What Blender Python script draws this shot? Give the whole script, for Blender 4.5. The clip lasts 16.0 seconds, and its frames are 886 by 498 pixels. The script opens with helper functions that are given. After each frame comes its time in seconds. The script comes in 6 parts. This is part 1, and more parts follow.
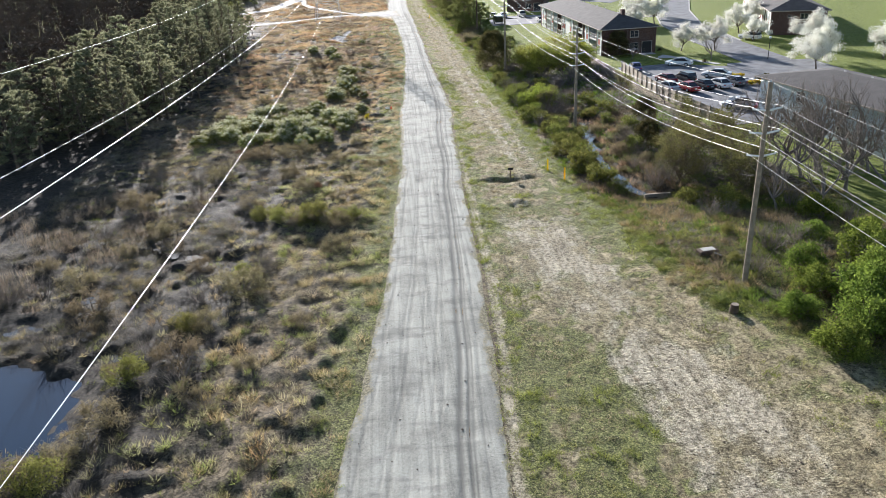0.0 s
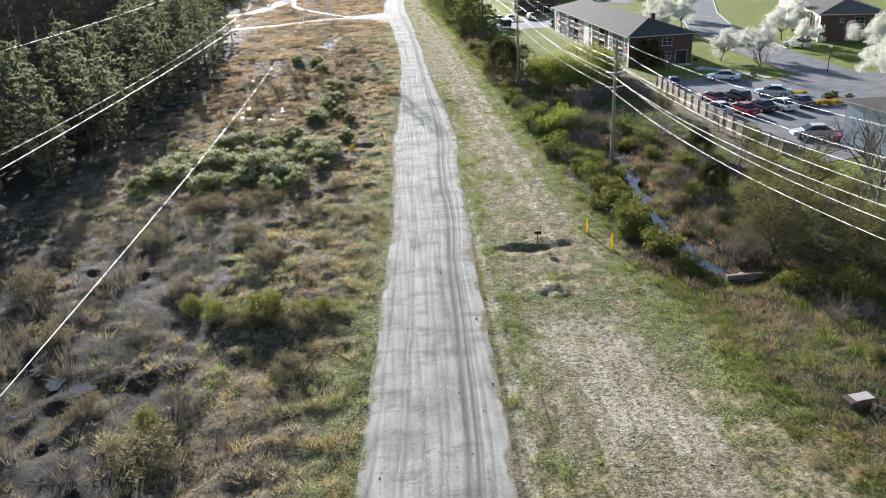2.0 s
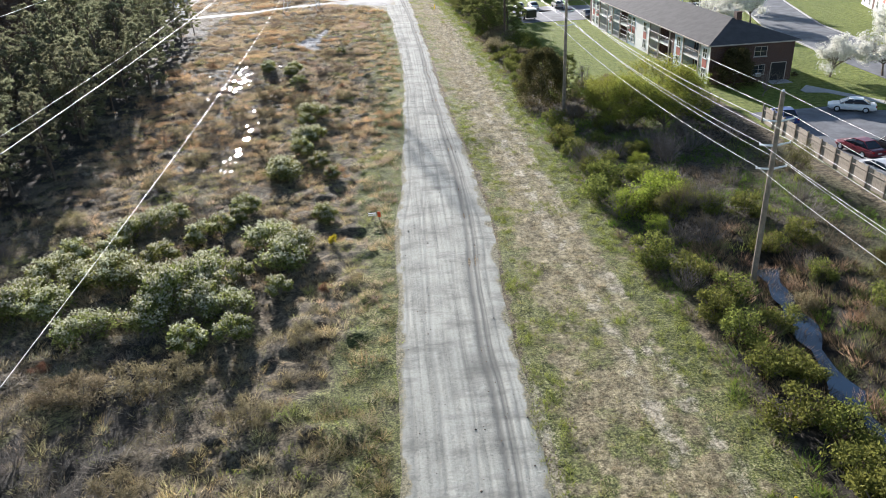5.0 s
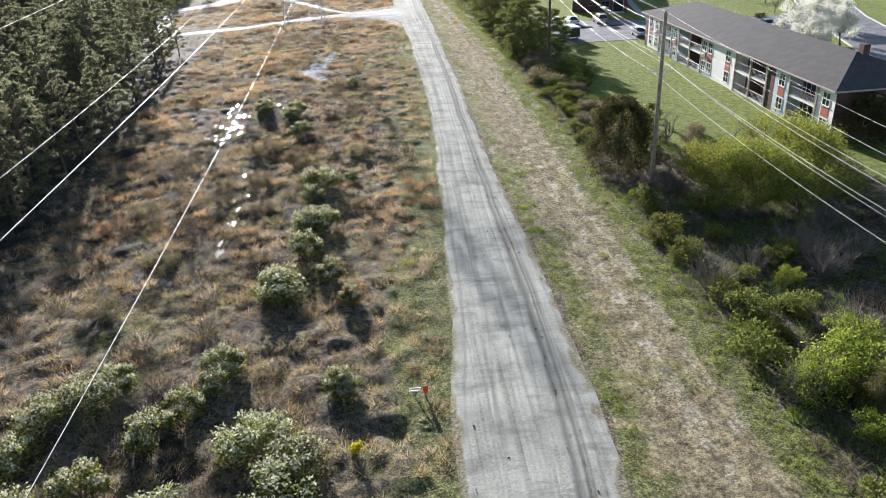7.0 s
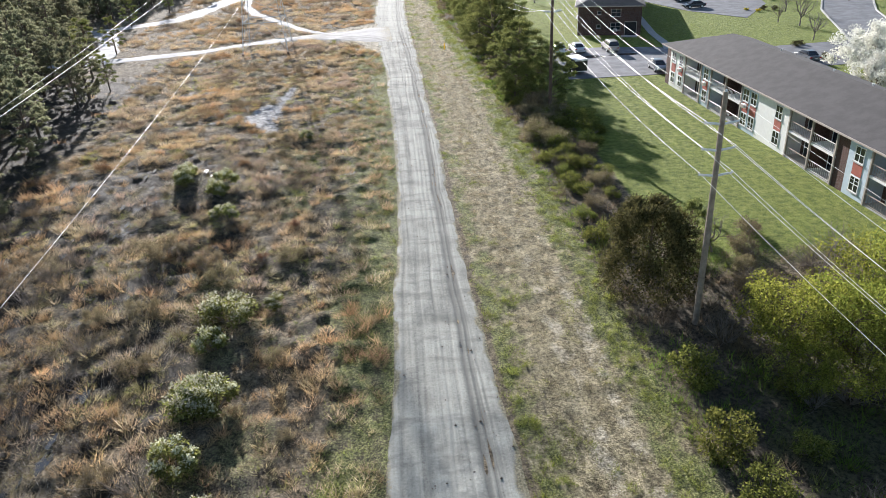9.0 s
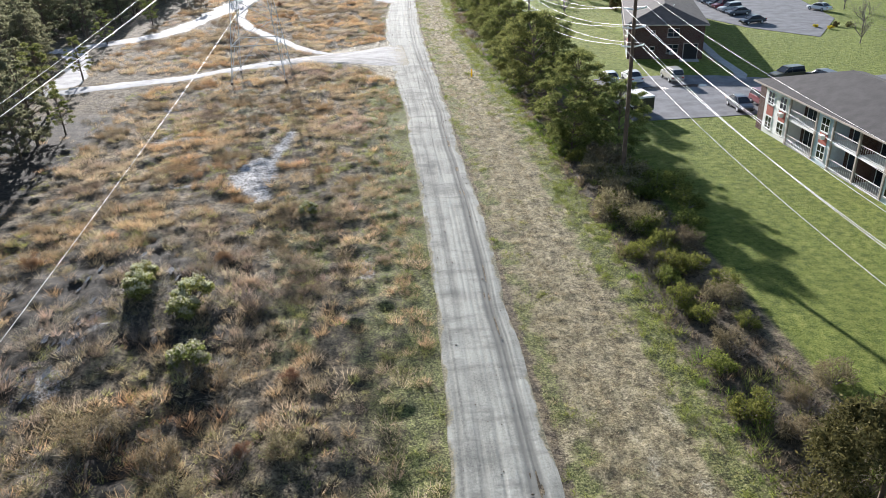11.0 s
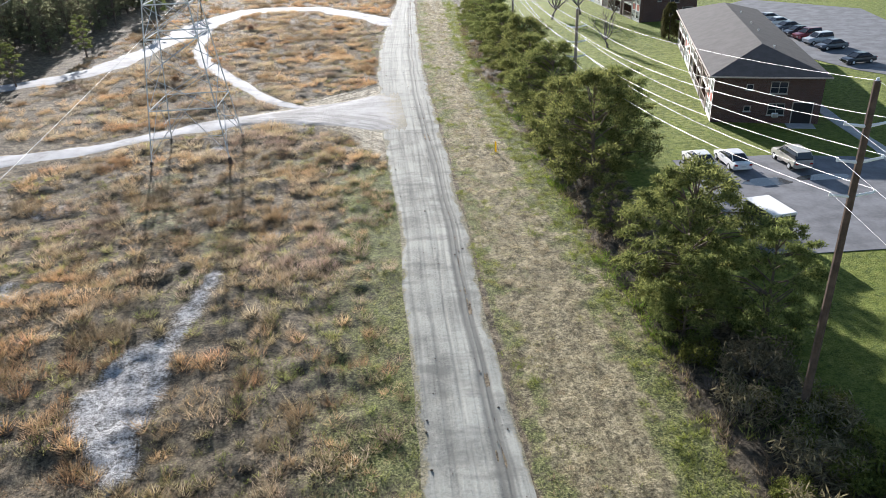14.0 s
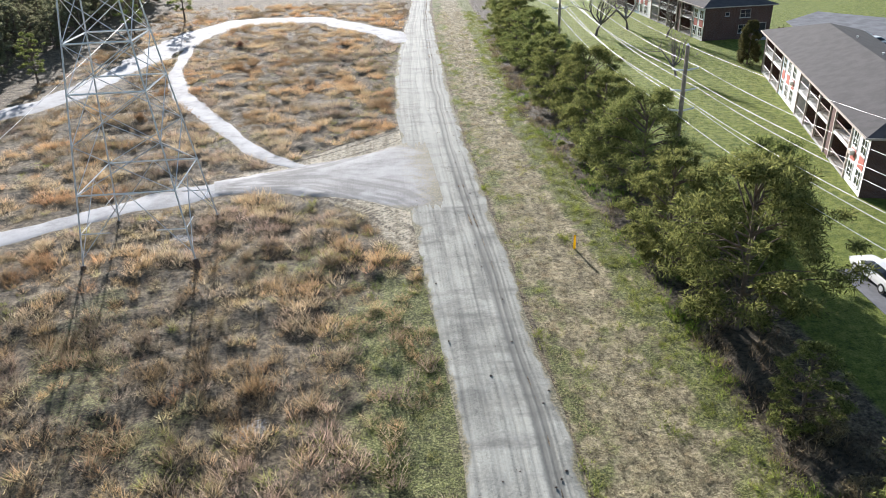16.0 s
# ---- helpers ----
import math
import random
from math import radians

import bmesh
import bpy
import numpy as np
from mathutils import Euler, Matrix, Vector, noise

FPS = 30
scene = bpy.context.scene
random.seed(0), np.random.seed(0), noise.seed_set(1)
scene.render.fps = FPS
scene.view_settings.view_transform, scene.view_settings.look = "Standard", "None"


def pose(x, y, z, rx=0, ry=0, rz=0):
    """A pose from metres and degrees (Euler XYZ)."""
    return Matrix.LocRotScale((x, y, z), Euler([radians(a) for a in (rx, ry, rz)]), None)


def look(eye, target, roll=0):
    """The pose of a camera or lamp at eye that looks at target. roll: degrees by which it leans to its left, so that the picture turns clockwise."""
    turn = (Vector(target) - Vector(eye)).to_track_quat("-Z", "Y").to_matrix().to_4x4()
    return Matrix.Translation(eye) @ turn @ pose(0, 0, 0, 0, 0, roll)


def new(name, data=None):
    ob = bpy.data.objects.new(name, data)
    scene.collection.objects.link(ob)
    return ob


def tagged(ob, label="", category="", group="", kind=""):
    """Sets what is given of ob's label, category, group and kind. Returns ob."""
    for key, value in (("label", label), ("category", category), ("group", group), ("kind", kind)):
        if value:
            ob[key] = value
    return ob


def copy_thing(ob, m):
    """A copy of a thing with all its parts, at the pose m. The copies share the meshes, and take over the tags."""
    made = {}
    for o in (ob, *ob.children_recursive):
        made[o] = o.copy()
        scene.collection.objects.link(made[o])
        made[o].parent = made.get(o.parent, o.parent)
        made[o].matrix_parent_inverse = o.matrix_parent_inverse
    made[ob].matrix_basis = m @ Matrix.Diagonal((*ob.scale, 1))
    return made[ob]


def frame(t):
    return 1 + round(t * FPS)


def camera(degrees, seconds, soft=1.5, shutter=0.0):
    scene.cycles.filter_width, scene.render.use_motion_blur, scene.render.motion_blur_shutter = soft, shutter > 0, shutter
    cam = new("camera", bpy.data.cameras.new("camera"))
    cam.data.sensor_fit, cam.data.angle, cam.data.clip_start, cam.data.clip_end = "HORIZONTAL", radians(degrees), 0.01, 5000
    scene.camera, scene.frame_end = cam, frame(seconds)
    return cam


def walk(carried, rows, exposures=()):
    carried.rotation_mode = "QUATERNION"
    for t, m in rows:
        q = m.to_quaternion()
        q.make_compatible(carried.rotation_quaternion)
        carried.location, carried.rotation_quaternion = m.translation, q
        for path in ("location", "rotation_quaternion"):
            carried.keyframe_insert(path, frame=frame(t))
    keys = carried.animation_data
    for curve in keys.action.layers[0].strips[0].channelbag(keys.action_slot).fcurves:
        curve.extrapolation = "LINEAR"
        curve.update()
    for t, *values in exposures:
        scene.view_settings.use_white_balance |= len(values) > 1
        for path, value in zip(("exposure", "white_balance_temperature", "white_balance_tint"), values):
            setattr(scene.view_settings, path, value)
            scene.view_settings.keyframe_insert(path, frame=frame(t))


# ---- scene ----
cam = camera(62.5, 16.0, soft=0.6)
METRES, EYE, TILT, LEAN, TURN = 181.0, 25.1, 0.0, 0.0, -3.3
ROWS = [
    (0.0, 0.0, 0.0, 0.0, -1.24, -23.93, 2.8),
    (0.5, -0.0014, 0.0308, -0.0011, -1.23, -23.87, 2.84),
    (1.0, -0.0017, 0.0588, -0.0038, -1.23, -23.86, 2.86),
    (1.5, -0.0012, 0.0887, -0.0062, -1.24, -23.88, 2.89),
    (2.0, 0.0003, 0.1165, -0.0075, -1.26, -23.97, 2.87),
    (2.5, 0.0026, 0.1473, -0.0076, -1.29, -24.04, 2.88),
    (3.0, 0.0045, 0.1761, -0.0073, -1.34, -24.06, 2.85),
    (5.5, -0.0172, 0.333, -0.0078, -1.49, -26.34, 2.58),
    (6.0, -0.0251, 0.3646, -0.0074, -1.47, -26.31, 2.59),
    (6.5, -0.0294, 0.3991, -0.0066, -1.39, -26.34, 2.62),
    (7.0, -0.0296, 0.4303, -0.0051, -1.28, -26.4, 2.63),
    (7.5, -0.0264, 0.4636, -0.0035, -1.19, -26.44, 2.57),
    (8.0, -0.0211, 0.4937, -0.002, -1.16, -26.49, 2.52),
    (8.5, -0.0149, 0.5253, -0.0009, -1.11, -26.52, 2.46),
    (9.0, -0.0112, 0.5526, -0.0011, -1.14, -26.53, 2.39),
    (11.5, -0.0338, 0.7021, -0.0031, -1.05, -26.6, 2.25),
    (12.0, -0.036, 0.7323, -0.0039, -0.96, -26.61, 2.25),
    (12.5, -0.0346, 0.7657, -0.0042, -0.88, -26.59, 2.25),
    (13.0, -0.0317, 0.7968, -0.0043, -0.85, -26.55, 2.21),
    (13.5, -0.0302, 0.8305, -0.005, -0.86, -26.53, 2.2),
    (14.0, -0.0316, 0.8608, -0.0062, -0.88, -26.5, 2.16),
    (14.5, -0.0366, 0.893, -0.0077, -0.96, -26.57, 2.05),
    (15.0, -0.0419, 0.924, -0.0089, -0.95, -26.6, 2.01),
    (15.5, -0.0479, 0.9584, -0.0097, -0.93, -26.59, 1.97),
    (16.0, -0.0521, 0.9908, -0.0096, -0.88, -26.72, 1.93),
]
walk(cam, [(t, pose(0, 0, EYE, TILT, LEAN, TURN) @ pose(METRES * x, METRES * y, METRES * z, 90 + pitch, roll, yaw)) for t, x, y, z, yaw, pitch, roll in ROWS], [(0.0, 1.34, 6350, 13), (16.0, 1.34, 6350, 13)])

# ---- world, sun, exposure ----
SUN_AZ = (-0.2, 0.98)
SUN_EL = radians(15.8)
world = bpy.data.worlds.new("world")
scene.world = world
world.use_nodes = True
wn = world.node_tree
wn.nodes.clear()
sky = wn.nodes.new("ShaderNodeTexSky")
sky.sky_type = 'NISHITA'
sky.sun_disc = False
sky.sun_elevation = SUN_EL
sky.sun_rotation = math.atan2(SUN_AZ[0], SUN_AZ[1])
sky.air_density, sky.dust_density, sky.ozone_density = 1.0, 0.4, 1.5
bg = wn.nodes.new("ShaderNodeBackground")
bg.inputs[1].default_value = 0.068
wo = wn.nodes.new("ShaderNodeOutputWorld")
wn.links.new(sky.outputs[0], bg.inputs[0])
wn.links.new(bg.outputs[0], wo.inputs[0])
sun = new("sun", bpy.data.lights.new("sun", 'SUN'))
sun.data.energy = 5.0
sun.data.angle = radians(0.6)
sun.data.color = (1.0, 0.965, 0.92)
sun.matrix_world = look((SUN_AZ[0] * 300, SUN_AZ[1] * 300 + 150, 300 * math.tan(SUN_EL)), (0, 150, 0))

# ---- small maths ----
rng = np.random.default_rng(7)


def lattice(ix, iy, seed):
    h = (ix.astype(np.int64) * 374761393 + iy.astype(np.int64) * 668265263 + seed * 982451653) & 0x7fffffff
    h = ((h ^ (h >> 13)) * 1274126177) & 0x7fffffff
    return ((h ^ (h >> 16)) & 0xffff) / 65535.0


def vnoise(x, y, seed=0):
    x, y = np.asarray(x, float), np.asarray(y, float)
    ix, iy = np.floor(x), np.floor(y)
    fx, fy = x - ix, y - iy
    fx, fy = fx * fx * (3 - 2 * fx), fy * fy * (3 - 2 * fy)
    a, b = lattice(ix, iy, seed), lattice(ix + 1, iy, seed)
    c, d = lattice(ix, iy + 1, seed), lattice(ix + 1, iy + 1, seed)
    return (a * (1 - fx) + b * fx) * (1 - fy) + (c * (1 - fx) + d * fx) * fy


def fbm(x, y, seed=0, octaves=4):
    out, amp, tot = 0, 1.0, 0
    for k in range(octaves):
        out = out + amp * vnoise(np.asarray(x) * 2 ** k, np.asarray(y) * 2 ** k, seed + k)
        tot += amp
        amp *= 0.5
    return out / tot


def sstep(a, b, x):
    t = np.clip((np.asarray(x, float) - a) / (b - a), 0, 1)
    return t * t * (3 - 2 * t)


def along(px, py, line):
    """Distance to a polyline in plan."""
    best = np.full(np.shape(px), 1e9)
    for (x0, y0), (x1, y1) in zip(line[:-1], line[1:]):
        dx, dy = x1 - x0, y1 - y0
        s = np.clip(((px - x0) * dx + (py - y0) * dy) / (dx * dx + dy * dy), 0, 1)
        best = np.minimum(best, np.hypot(px - x0 - s * dx, py - y0 - s * dy))
    return best


def inside(px, py, poly):
    """True within a polygon in plan."""
    res = np.zeros(np.shape(px), bool)
    for (x0, y0), (x1, y1) in zip(poly, poly[1:] + poly[:1]):
        if y0 == y1:
            continue
        cross = ((y0 > py) != (y1 > py)) & (px < (x1 - x0) * (py - y0) / (y1 - y0) + x0)
        res ^= cross
    return res


def soft_inside(px, py, poly, blur):
    """About 1 within a polygon, falling to 0 across its edge."""
    d = along(px, py, poly + poly[:1])
    return sstep(-blur, blur, np.where(inside(px, py, poly), d, -d))


# ---- plan ----
TRACK_Y = [-20, 10, 27, 40, 50, 62, 79, 96, 108, 120, 145, 168, 192, 216, 235, 260, 290, 330, 420]
TRACK_L = [-7, -5.2, -4.0, -2.4, -1.3, -.5, .6, 1.0, 1.2, 1.9, 3.1, 3.6, 3.2, 2.6, 1.4, .9, 1.5, 4.5, 10]
TRACK_R = [2.2, 3.0, 3.9, 5.1, 5.7, 6.1, 6.7, 7.5, 8.4, 8.7, 8.0, 7.9, 7.8, 7.6, 7.4, 7.1, 7.5, 8.6, 14]
EDGE_Y = [-20, 25, 34, 41, 48, 58, 70, 96, 130, 170, 213, 260, 306, 420]
EDGE_X = [34, 31, 27.5, 23, 20.8, 20.2, 18, 17.6, 17.2, 17.2, 16.4, 14.6, 16.4, 20]
CREEK = [(24.6, 65.6), (23.2, 69), (22.9, 76), (23.7, 85), (25.4, 94), (26.2, 98)]
TRAIL = [(-75, 222), (-45, 226), (-29, 230.3), (-23, 234.2), (-18, 237), (-12, 239.4), (-8, 240)]
TRAIL_N = [(-7.5, 242.5), (-10.5, 245), (-13.1, 247.8), (-19.1, 258.7), (-25.6, 270.7), (-29.6, 283.6), (-32, 304), (-29, 326)]
TRAIL_W = [(-70, 250), (-45, 265.8), (-41, 271), (-37.6, 287), (-35.5, 300), (-34, 312), (-28, 325), (-13, 325), (0, 309), (4, 300)]
SIDE_TRAIL = [(-45.5, 227), (-46.5, 236), (-50, 248), (-57, 262)]
PAN = [(-14.6, 186.3), (-12.6, 183.5), (-10.7, 180.8), (-9.7, 182.2), (-10.4, 185), (-9.9, 188.1), (-10.5, 191.9), (-9.9, 195.5), (-9.5, 201.5), (-10.5, 202), (-11.3, 196.7), (-11.6, 193.7), (-13.3, 192.4), (-14, 190.6), (-14.6, 188.6)]
FAN = [(2, 256), (-3, 251), (-8, 246), (-13, 242), (-13, 238), (-6, 236), (-2, 231), (1.5, 223), (4, 240)]
CLEAR = [(9.5, 62), (14.8, 61), (15.6, 52), (16.2, 44), (18.6, 35), (20.5, 27), (21, 5), (14, 5), (12.8, 27), (12.2, 34), (11.4, 40), (9.2, 47)]
LOT_A = [(40.8, 131), (50.5, 131.5), (55, 128.5), (59, 126), (60, 128.5), (75, 128), (75, 96), (62, 92), (42, 88), (40.6, 112)]
LOT_B = [(28.6, 219.3), (38.5, 219.1), (45, 217.4), (52, 214), (62, 212.5), (80, 214), (77, 198.5), (60, 198.6), (46, 199.2), (28, 199.4)]
LOT_C = [(59, 268), (64, 249), (71, 238), (82, 253), (92, 294), (78, 312), (68, 304)]
STREET = [(70, 60), (68, 100), (67.5, 128), (68.5, 152), (71.5, 180), (79.5, 208), (92, 240), (112, 275), (140, 310)]


TYRE_MARKS = [[(12, 40.6), (13.4, 42.4), (15, 42), (15.8, 44.5)], [(11.2, 38.6), (12.6, 41.2), (12.9, 43)], [(8.2, 40), (8.0, 46), (7.9, 54)], [(9.4, 100.5), (10.8, 101.5), (11, 103.5), (9.8, 104.4), (8.9, 103)],
              [(8.8, 128), (10.2, 129), (10.8, 132), (10, 135), (9, 134.5)],
              [(7, 214), (3, 224), (-2, 232), (-9, 237)], [(6.5, 218), (2, 228), (-4, 235), (-12, 238)], [(5, 256), (0, 249), (-6, 244), (-13, 241)], [(4, 262), (-1, 253), (-7, 247), (-13, 243)], [(6, 228), (1, 236), (-6, 240), (-13, 240)]]


def ground_z(x, y):
    x, y = np.asarray(x, float), np.asarray(y, float)
    z = np.interp(y, [0, 40, 60, 90, 110, 125, 145, 170, 200, 230, 300], [.35, .35, .2, 0, -.3, -.35, -.1, .15, .4, .4, .4])
    z = z - 0.022 * np.clip(x, -20, 15) * sstep(130, 180, y)
    z = z + 0.95 * sstep(15, 24, x) * (1 - sstep(50, 64, y))
    lo = np.interp(y, [140, 155], [33, 22])
    z = z * (1 - sstep(0, 6, x - lo))
    z = z - 0.75 * (1 - sstep(0.8, 3.2, along(x, y, CREEK)))
    pool = np.hypot((x + 28.3) / 8.4, (y - 36.5) / 7.0)
    z = z - 0.8 * (1 - sstep(0.7, 1.12, pool))
    wild = (1 - sstep(-3, 0, x - np.interp(y, TRACK_Y, TRACK_L))) * (1 - sstep(300, 330, y))
    wild = wild * sstep(-38, -33, x) * (1 - soft_inside(x, y, FAN, 3.0)) * sstep(2, 6, along(x, y, TRAIL_W)) * sstep(0.8, 3, along(x, y, TRAIL_N))
    z = z + wild * (0.5 * (fbm(x / 2.6, y / 2.6, 3, 2) - 0.5) + (0.42 - 0.14 * sstep(150, 200, y)) * (vnoise(x / 0.95, y / 0.95, 4) - 0.5)) * sstep(0, 4, along(x, y, TRAIL))
    mid = sstep(0, 2, x - np.interp(y, TRACK_Y, TRACK_R)) * (1 - sstep(0, 4, x - np.interp(y, EDGE_Y, EDGE_X)))
    z = z + mid * (0.10 * (fbm(x / 1.1, y / 1.6, 5, 3) - 0.5) + (0.11 - 0.06 * soft_inside(x, y, CLEAR, 2.0)) * (vnoise(x / 0.5, y / 0.6, 6) - 0.5))
    hole = np.hypot((x - 11.8) / 2.9, (y - 73.2) / 1.1)
    spoil = np.hypot((x - 11.3) / 1.9, (y - 65.8) / 1.3)
    z = z + (1 - sstep(0.2, 1.1, spoil)) * (0.12 + 0.7 * (fbm(x / 0.8, y / 0.5, 8) - 0.42))
    return z - 0.36 * (1 - sstep(0.35, 1.2, hole + 1.1 * (fbm(x / 1.1, y / 0.8, 9) - 0.5)))


def bog(x, y):
    """How wet and dark the low part of the field is beside the wood."""
    return 1 - sstep(0.45, 1.1, np.hypot((x + 19.5) / 9, (y - 166) / 11) + 0.6 * (fbm(x / 2, y / 2, 101) - 0.5))


def gz(x, y):
    return float(ground_z(np.array([x]), np.array([y]))[0])


# ---- materials ----
def material(name, rough=0.85, metal=0.0):
    m = bpy.data.materials.new(name)
    m.use_nodes = True
    nt = m.node_tree
    b = nt.nodes["Principled BSDF"]
    b.inputs["Roughness"].default_value = rough
    b.inputs["Metallic"].default_value = metal
    b.inputs["Specular IOR Level"].default_value = 0.3
    return m, nt, b


def noise_node(nt, scale, detail=4, rough=0.6, stretch=None, rot=None):
    tc = nt.nodes.new("ShaderNodeTexCoord")
    n = nt.nodes.new("ShaderNodeTexNoise")
    n.inputs["Scale"].default_value = scale
    n.inputs["Detail"].default_value = detail
    n.inputs["Roughness"].default_value = rough
    src = tc.outputs["Object"]
    if stretch:
        mp = nt.nodes.new("ShaderNodeMapping")
        mp.inputs["Scale"].default_value = stretch
        if rot:
            mp.inputs["Rotation"].default_value = rot
        nt.links.new(src, mp.inputs["Vector"])
        src = mp.outputs["Vector"]
    nt.links.new(src, n.inputs["Vector"])
    return n.outputs["Fac"]


def ramp(nt, fac, stops):
    r = nt.nodes.new("ShaderNodeValToRGB")
    e = r.color_ramp.elements
    while len(e) < len(stops):
        e.new(0.5)
    for el, (p, c) in zip(e, stops):
        el.position = p
        el.color = (*c, 1) if len(c) == 3 else c
    nt.links.new(fac, r.inputs[0])
    return r.outputs[0]


def mixc(nt, fac, a, b, mode='MIX'):
    m = nt.nodes.new("ShaderNodeMix")
    m.data_type = 'RGBA'
    m.blend_type = mode
    for sock, v in ((m.inputs[0], fac), (m.inputs[6], a), (m.inputs[7], b)):
        if isinstance(v, (int, float)):
            sock.default_value = v
        elif isinstance(v, tuple):
            sock.default_value = (*v, 1)
        else:
            nt.links.new(v, sock)
    return m.outputs[2]


def maths(nt, op, a, b=None):
    m = nt.nodes.new("ShaderNodeMath")
    m.operation = op
    for sock, v in ((m.inputs[0], a), (m.inputs[1], b)):
        if v is None:
            continue
        if isinstance(v, (int, float)):
            sock.default_value = v
        else:
            nt.links.new(v, sock)
    return m.outputs[0]


def attr(nt, name):
    a = nt.nodes.new("ShaderNodeAttribute")
    a.attribute_name = name
    return a


def bump(nt, b, height, strength=0.4, dist=0.05):
    n = nt.nodes.new("ShaderNodeBump")
    n.inputs["Strength"].default_value = strength
    n.inputs["Distance"].default_value = dist
    nt.links.new(height, n.inputs["Height"])
    nt.links.new(n.outputs[0], b.inputs["Normal"])


def plain(name, colour, rough=0.6, metal=0.0, vary=0.15, scale=3.0, grain=0.0):
    """A painted or raw surface with blotches at one scale and grain at another."""
    m, nt, b = material(name, rough, metal)
    n1 = noise_node(nt, scale, 3)
    n2 = noise_node(nt, scale * 9, 2)
    lo = tuple(max(0, c * (1 - vary)) for c in colour)
    hi = tuple(min(1, c * (1 + vary)) for c in colour)
    c1 = ramp(nt, n1, [(0.36, lo), (0.64, hi)])
    nt.links.new(mixc(nt, 0.25, c1, ramp(nt, n2, [(0.3, lo), (0.7, hi)])), b.inputs["Base Color"])
    if grain:
        bump(nt, b, n2, grain, 0.02)
    return m


def foliage(name, dark, light, translucent=0.35, rough=0.6, shift=0.25):
    """Leaves: colour by leaf and by plant, letting some light through."""
    m, nt, b = material(name, 0.8)
    b.inputs["Specular IOR Level"].default_value = 0.08
    g = nt.nodes.new("ShaderNodeNewGeometry")
    o = nt.nodes.new("ShaderNodeObjectInfo")
    fac = maths(nt, 'ADD', maths(nt, 'MULTIPLY', g.outputs["Random Per Island"], 0.7), maths(nt, 'MULTIPLY', noise_node(nt, 0.9, 2), 0.45))
    c = ramp(nt, fac, [(0.15, dark), (0.95, light)])
    hs = nt.nodes.new("ShaderNodeHueSaturation")
    nt.links.new(maths(nt, 'ADD', 1 - shift / 2, maths(nt, 'MULTIPLY', o.outputs["Random"], shift)), hs.inputs["Value"])
    nt.links.new(maths(nt, 'ADD', 0.485, maths(nt, 'MULTIPLY', o.outputs["Random"], 0.03)), hs.inputs["Hue"])
    nt.links.new(c, hs.inputs["Color"])
    nt.links.new(hs.outputs[0], b.inputs["Base Color"])
    if translucent:
        tr = nt.nodes.new("ShaderNodeBsdfTranslucent")
        nt.links.new(hs.outputs[0], tr.inputs["Color"])
        mx = nt.nodes.new("ShaderNodeMixShader")
        mx.inputs[0].default_value = translucent
        out = nt.nodes["Material Output"]
        nt.links.new(b.outputs[0], mx.inputs[1])
        nt.links.new(tr.outputs[0], mx.inputs[2])
        nt.links.new(mx.outputs[0], out.inputs["Surface"])
    return m


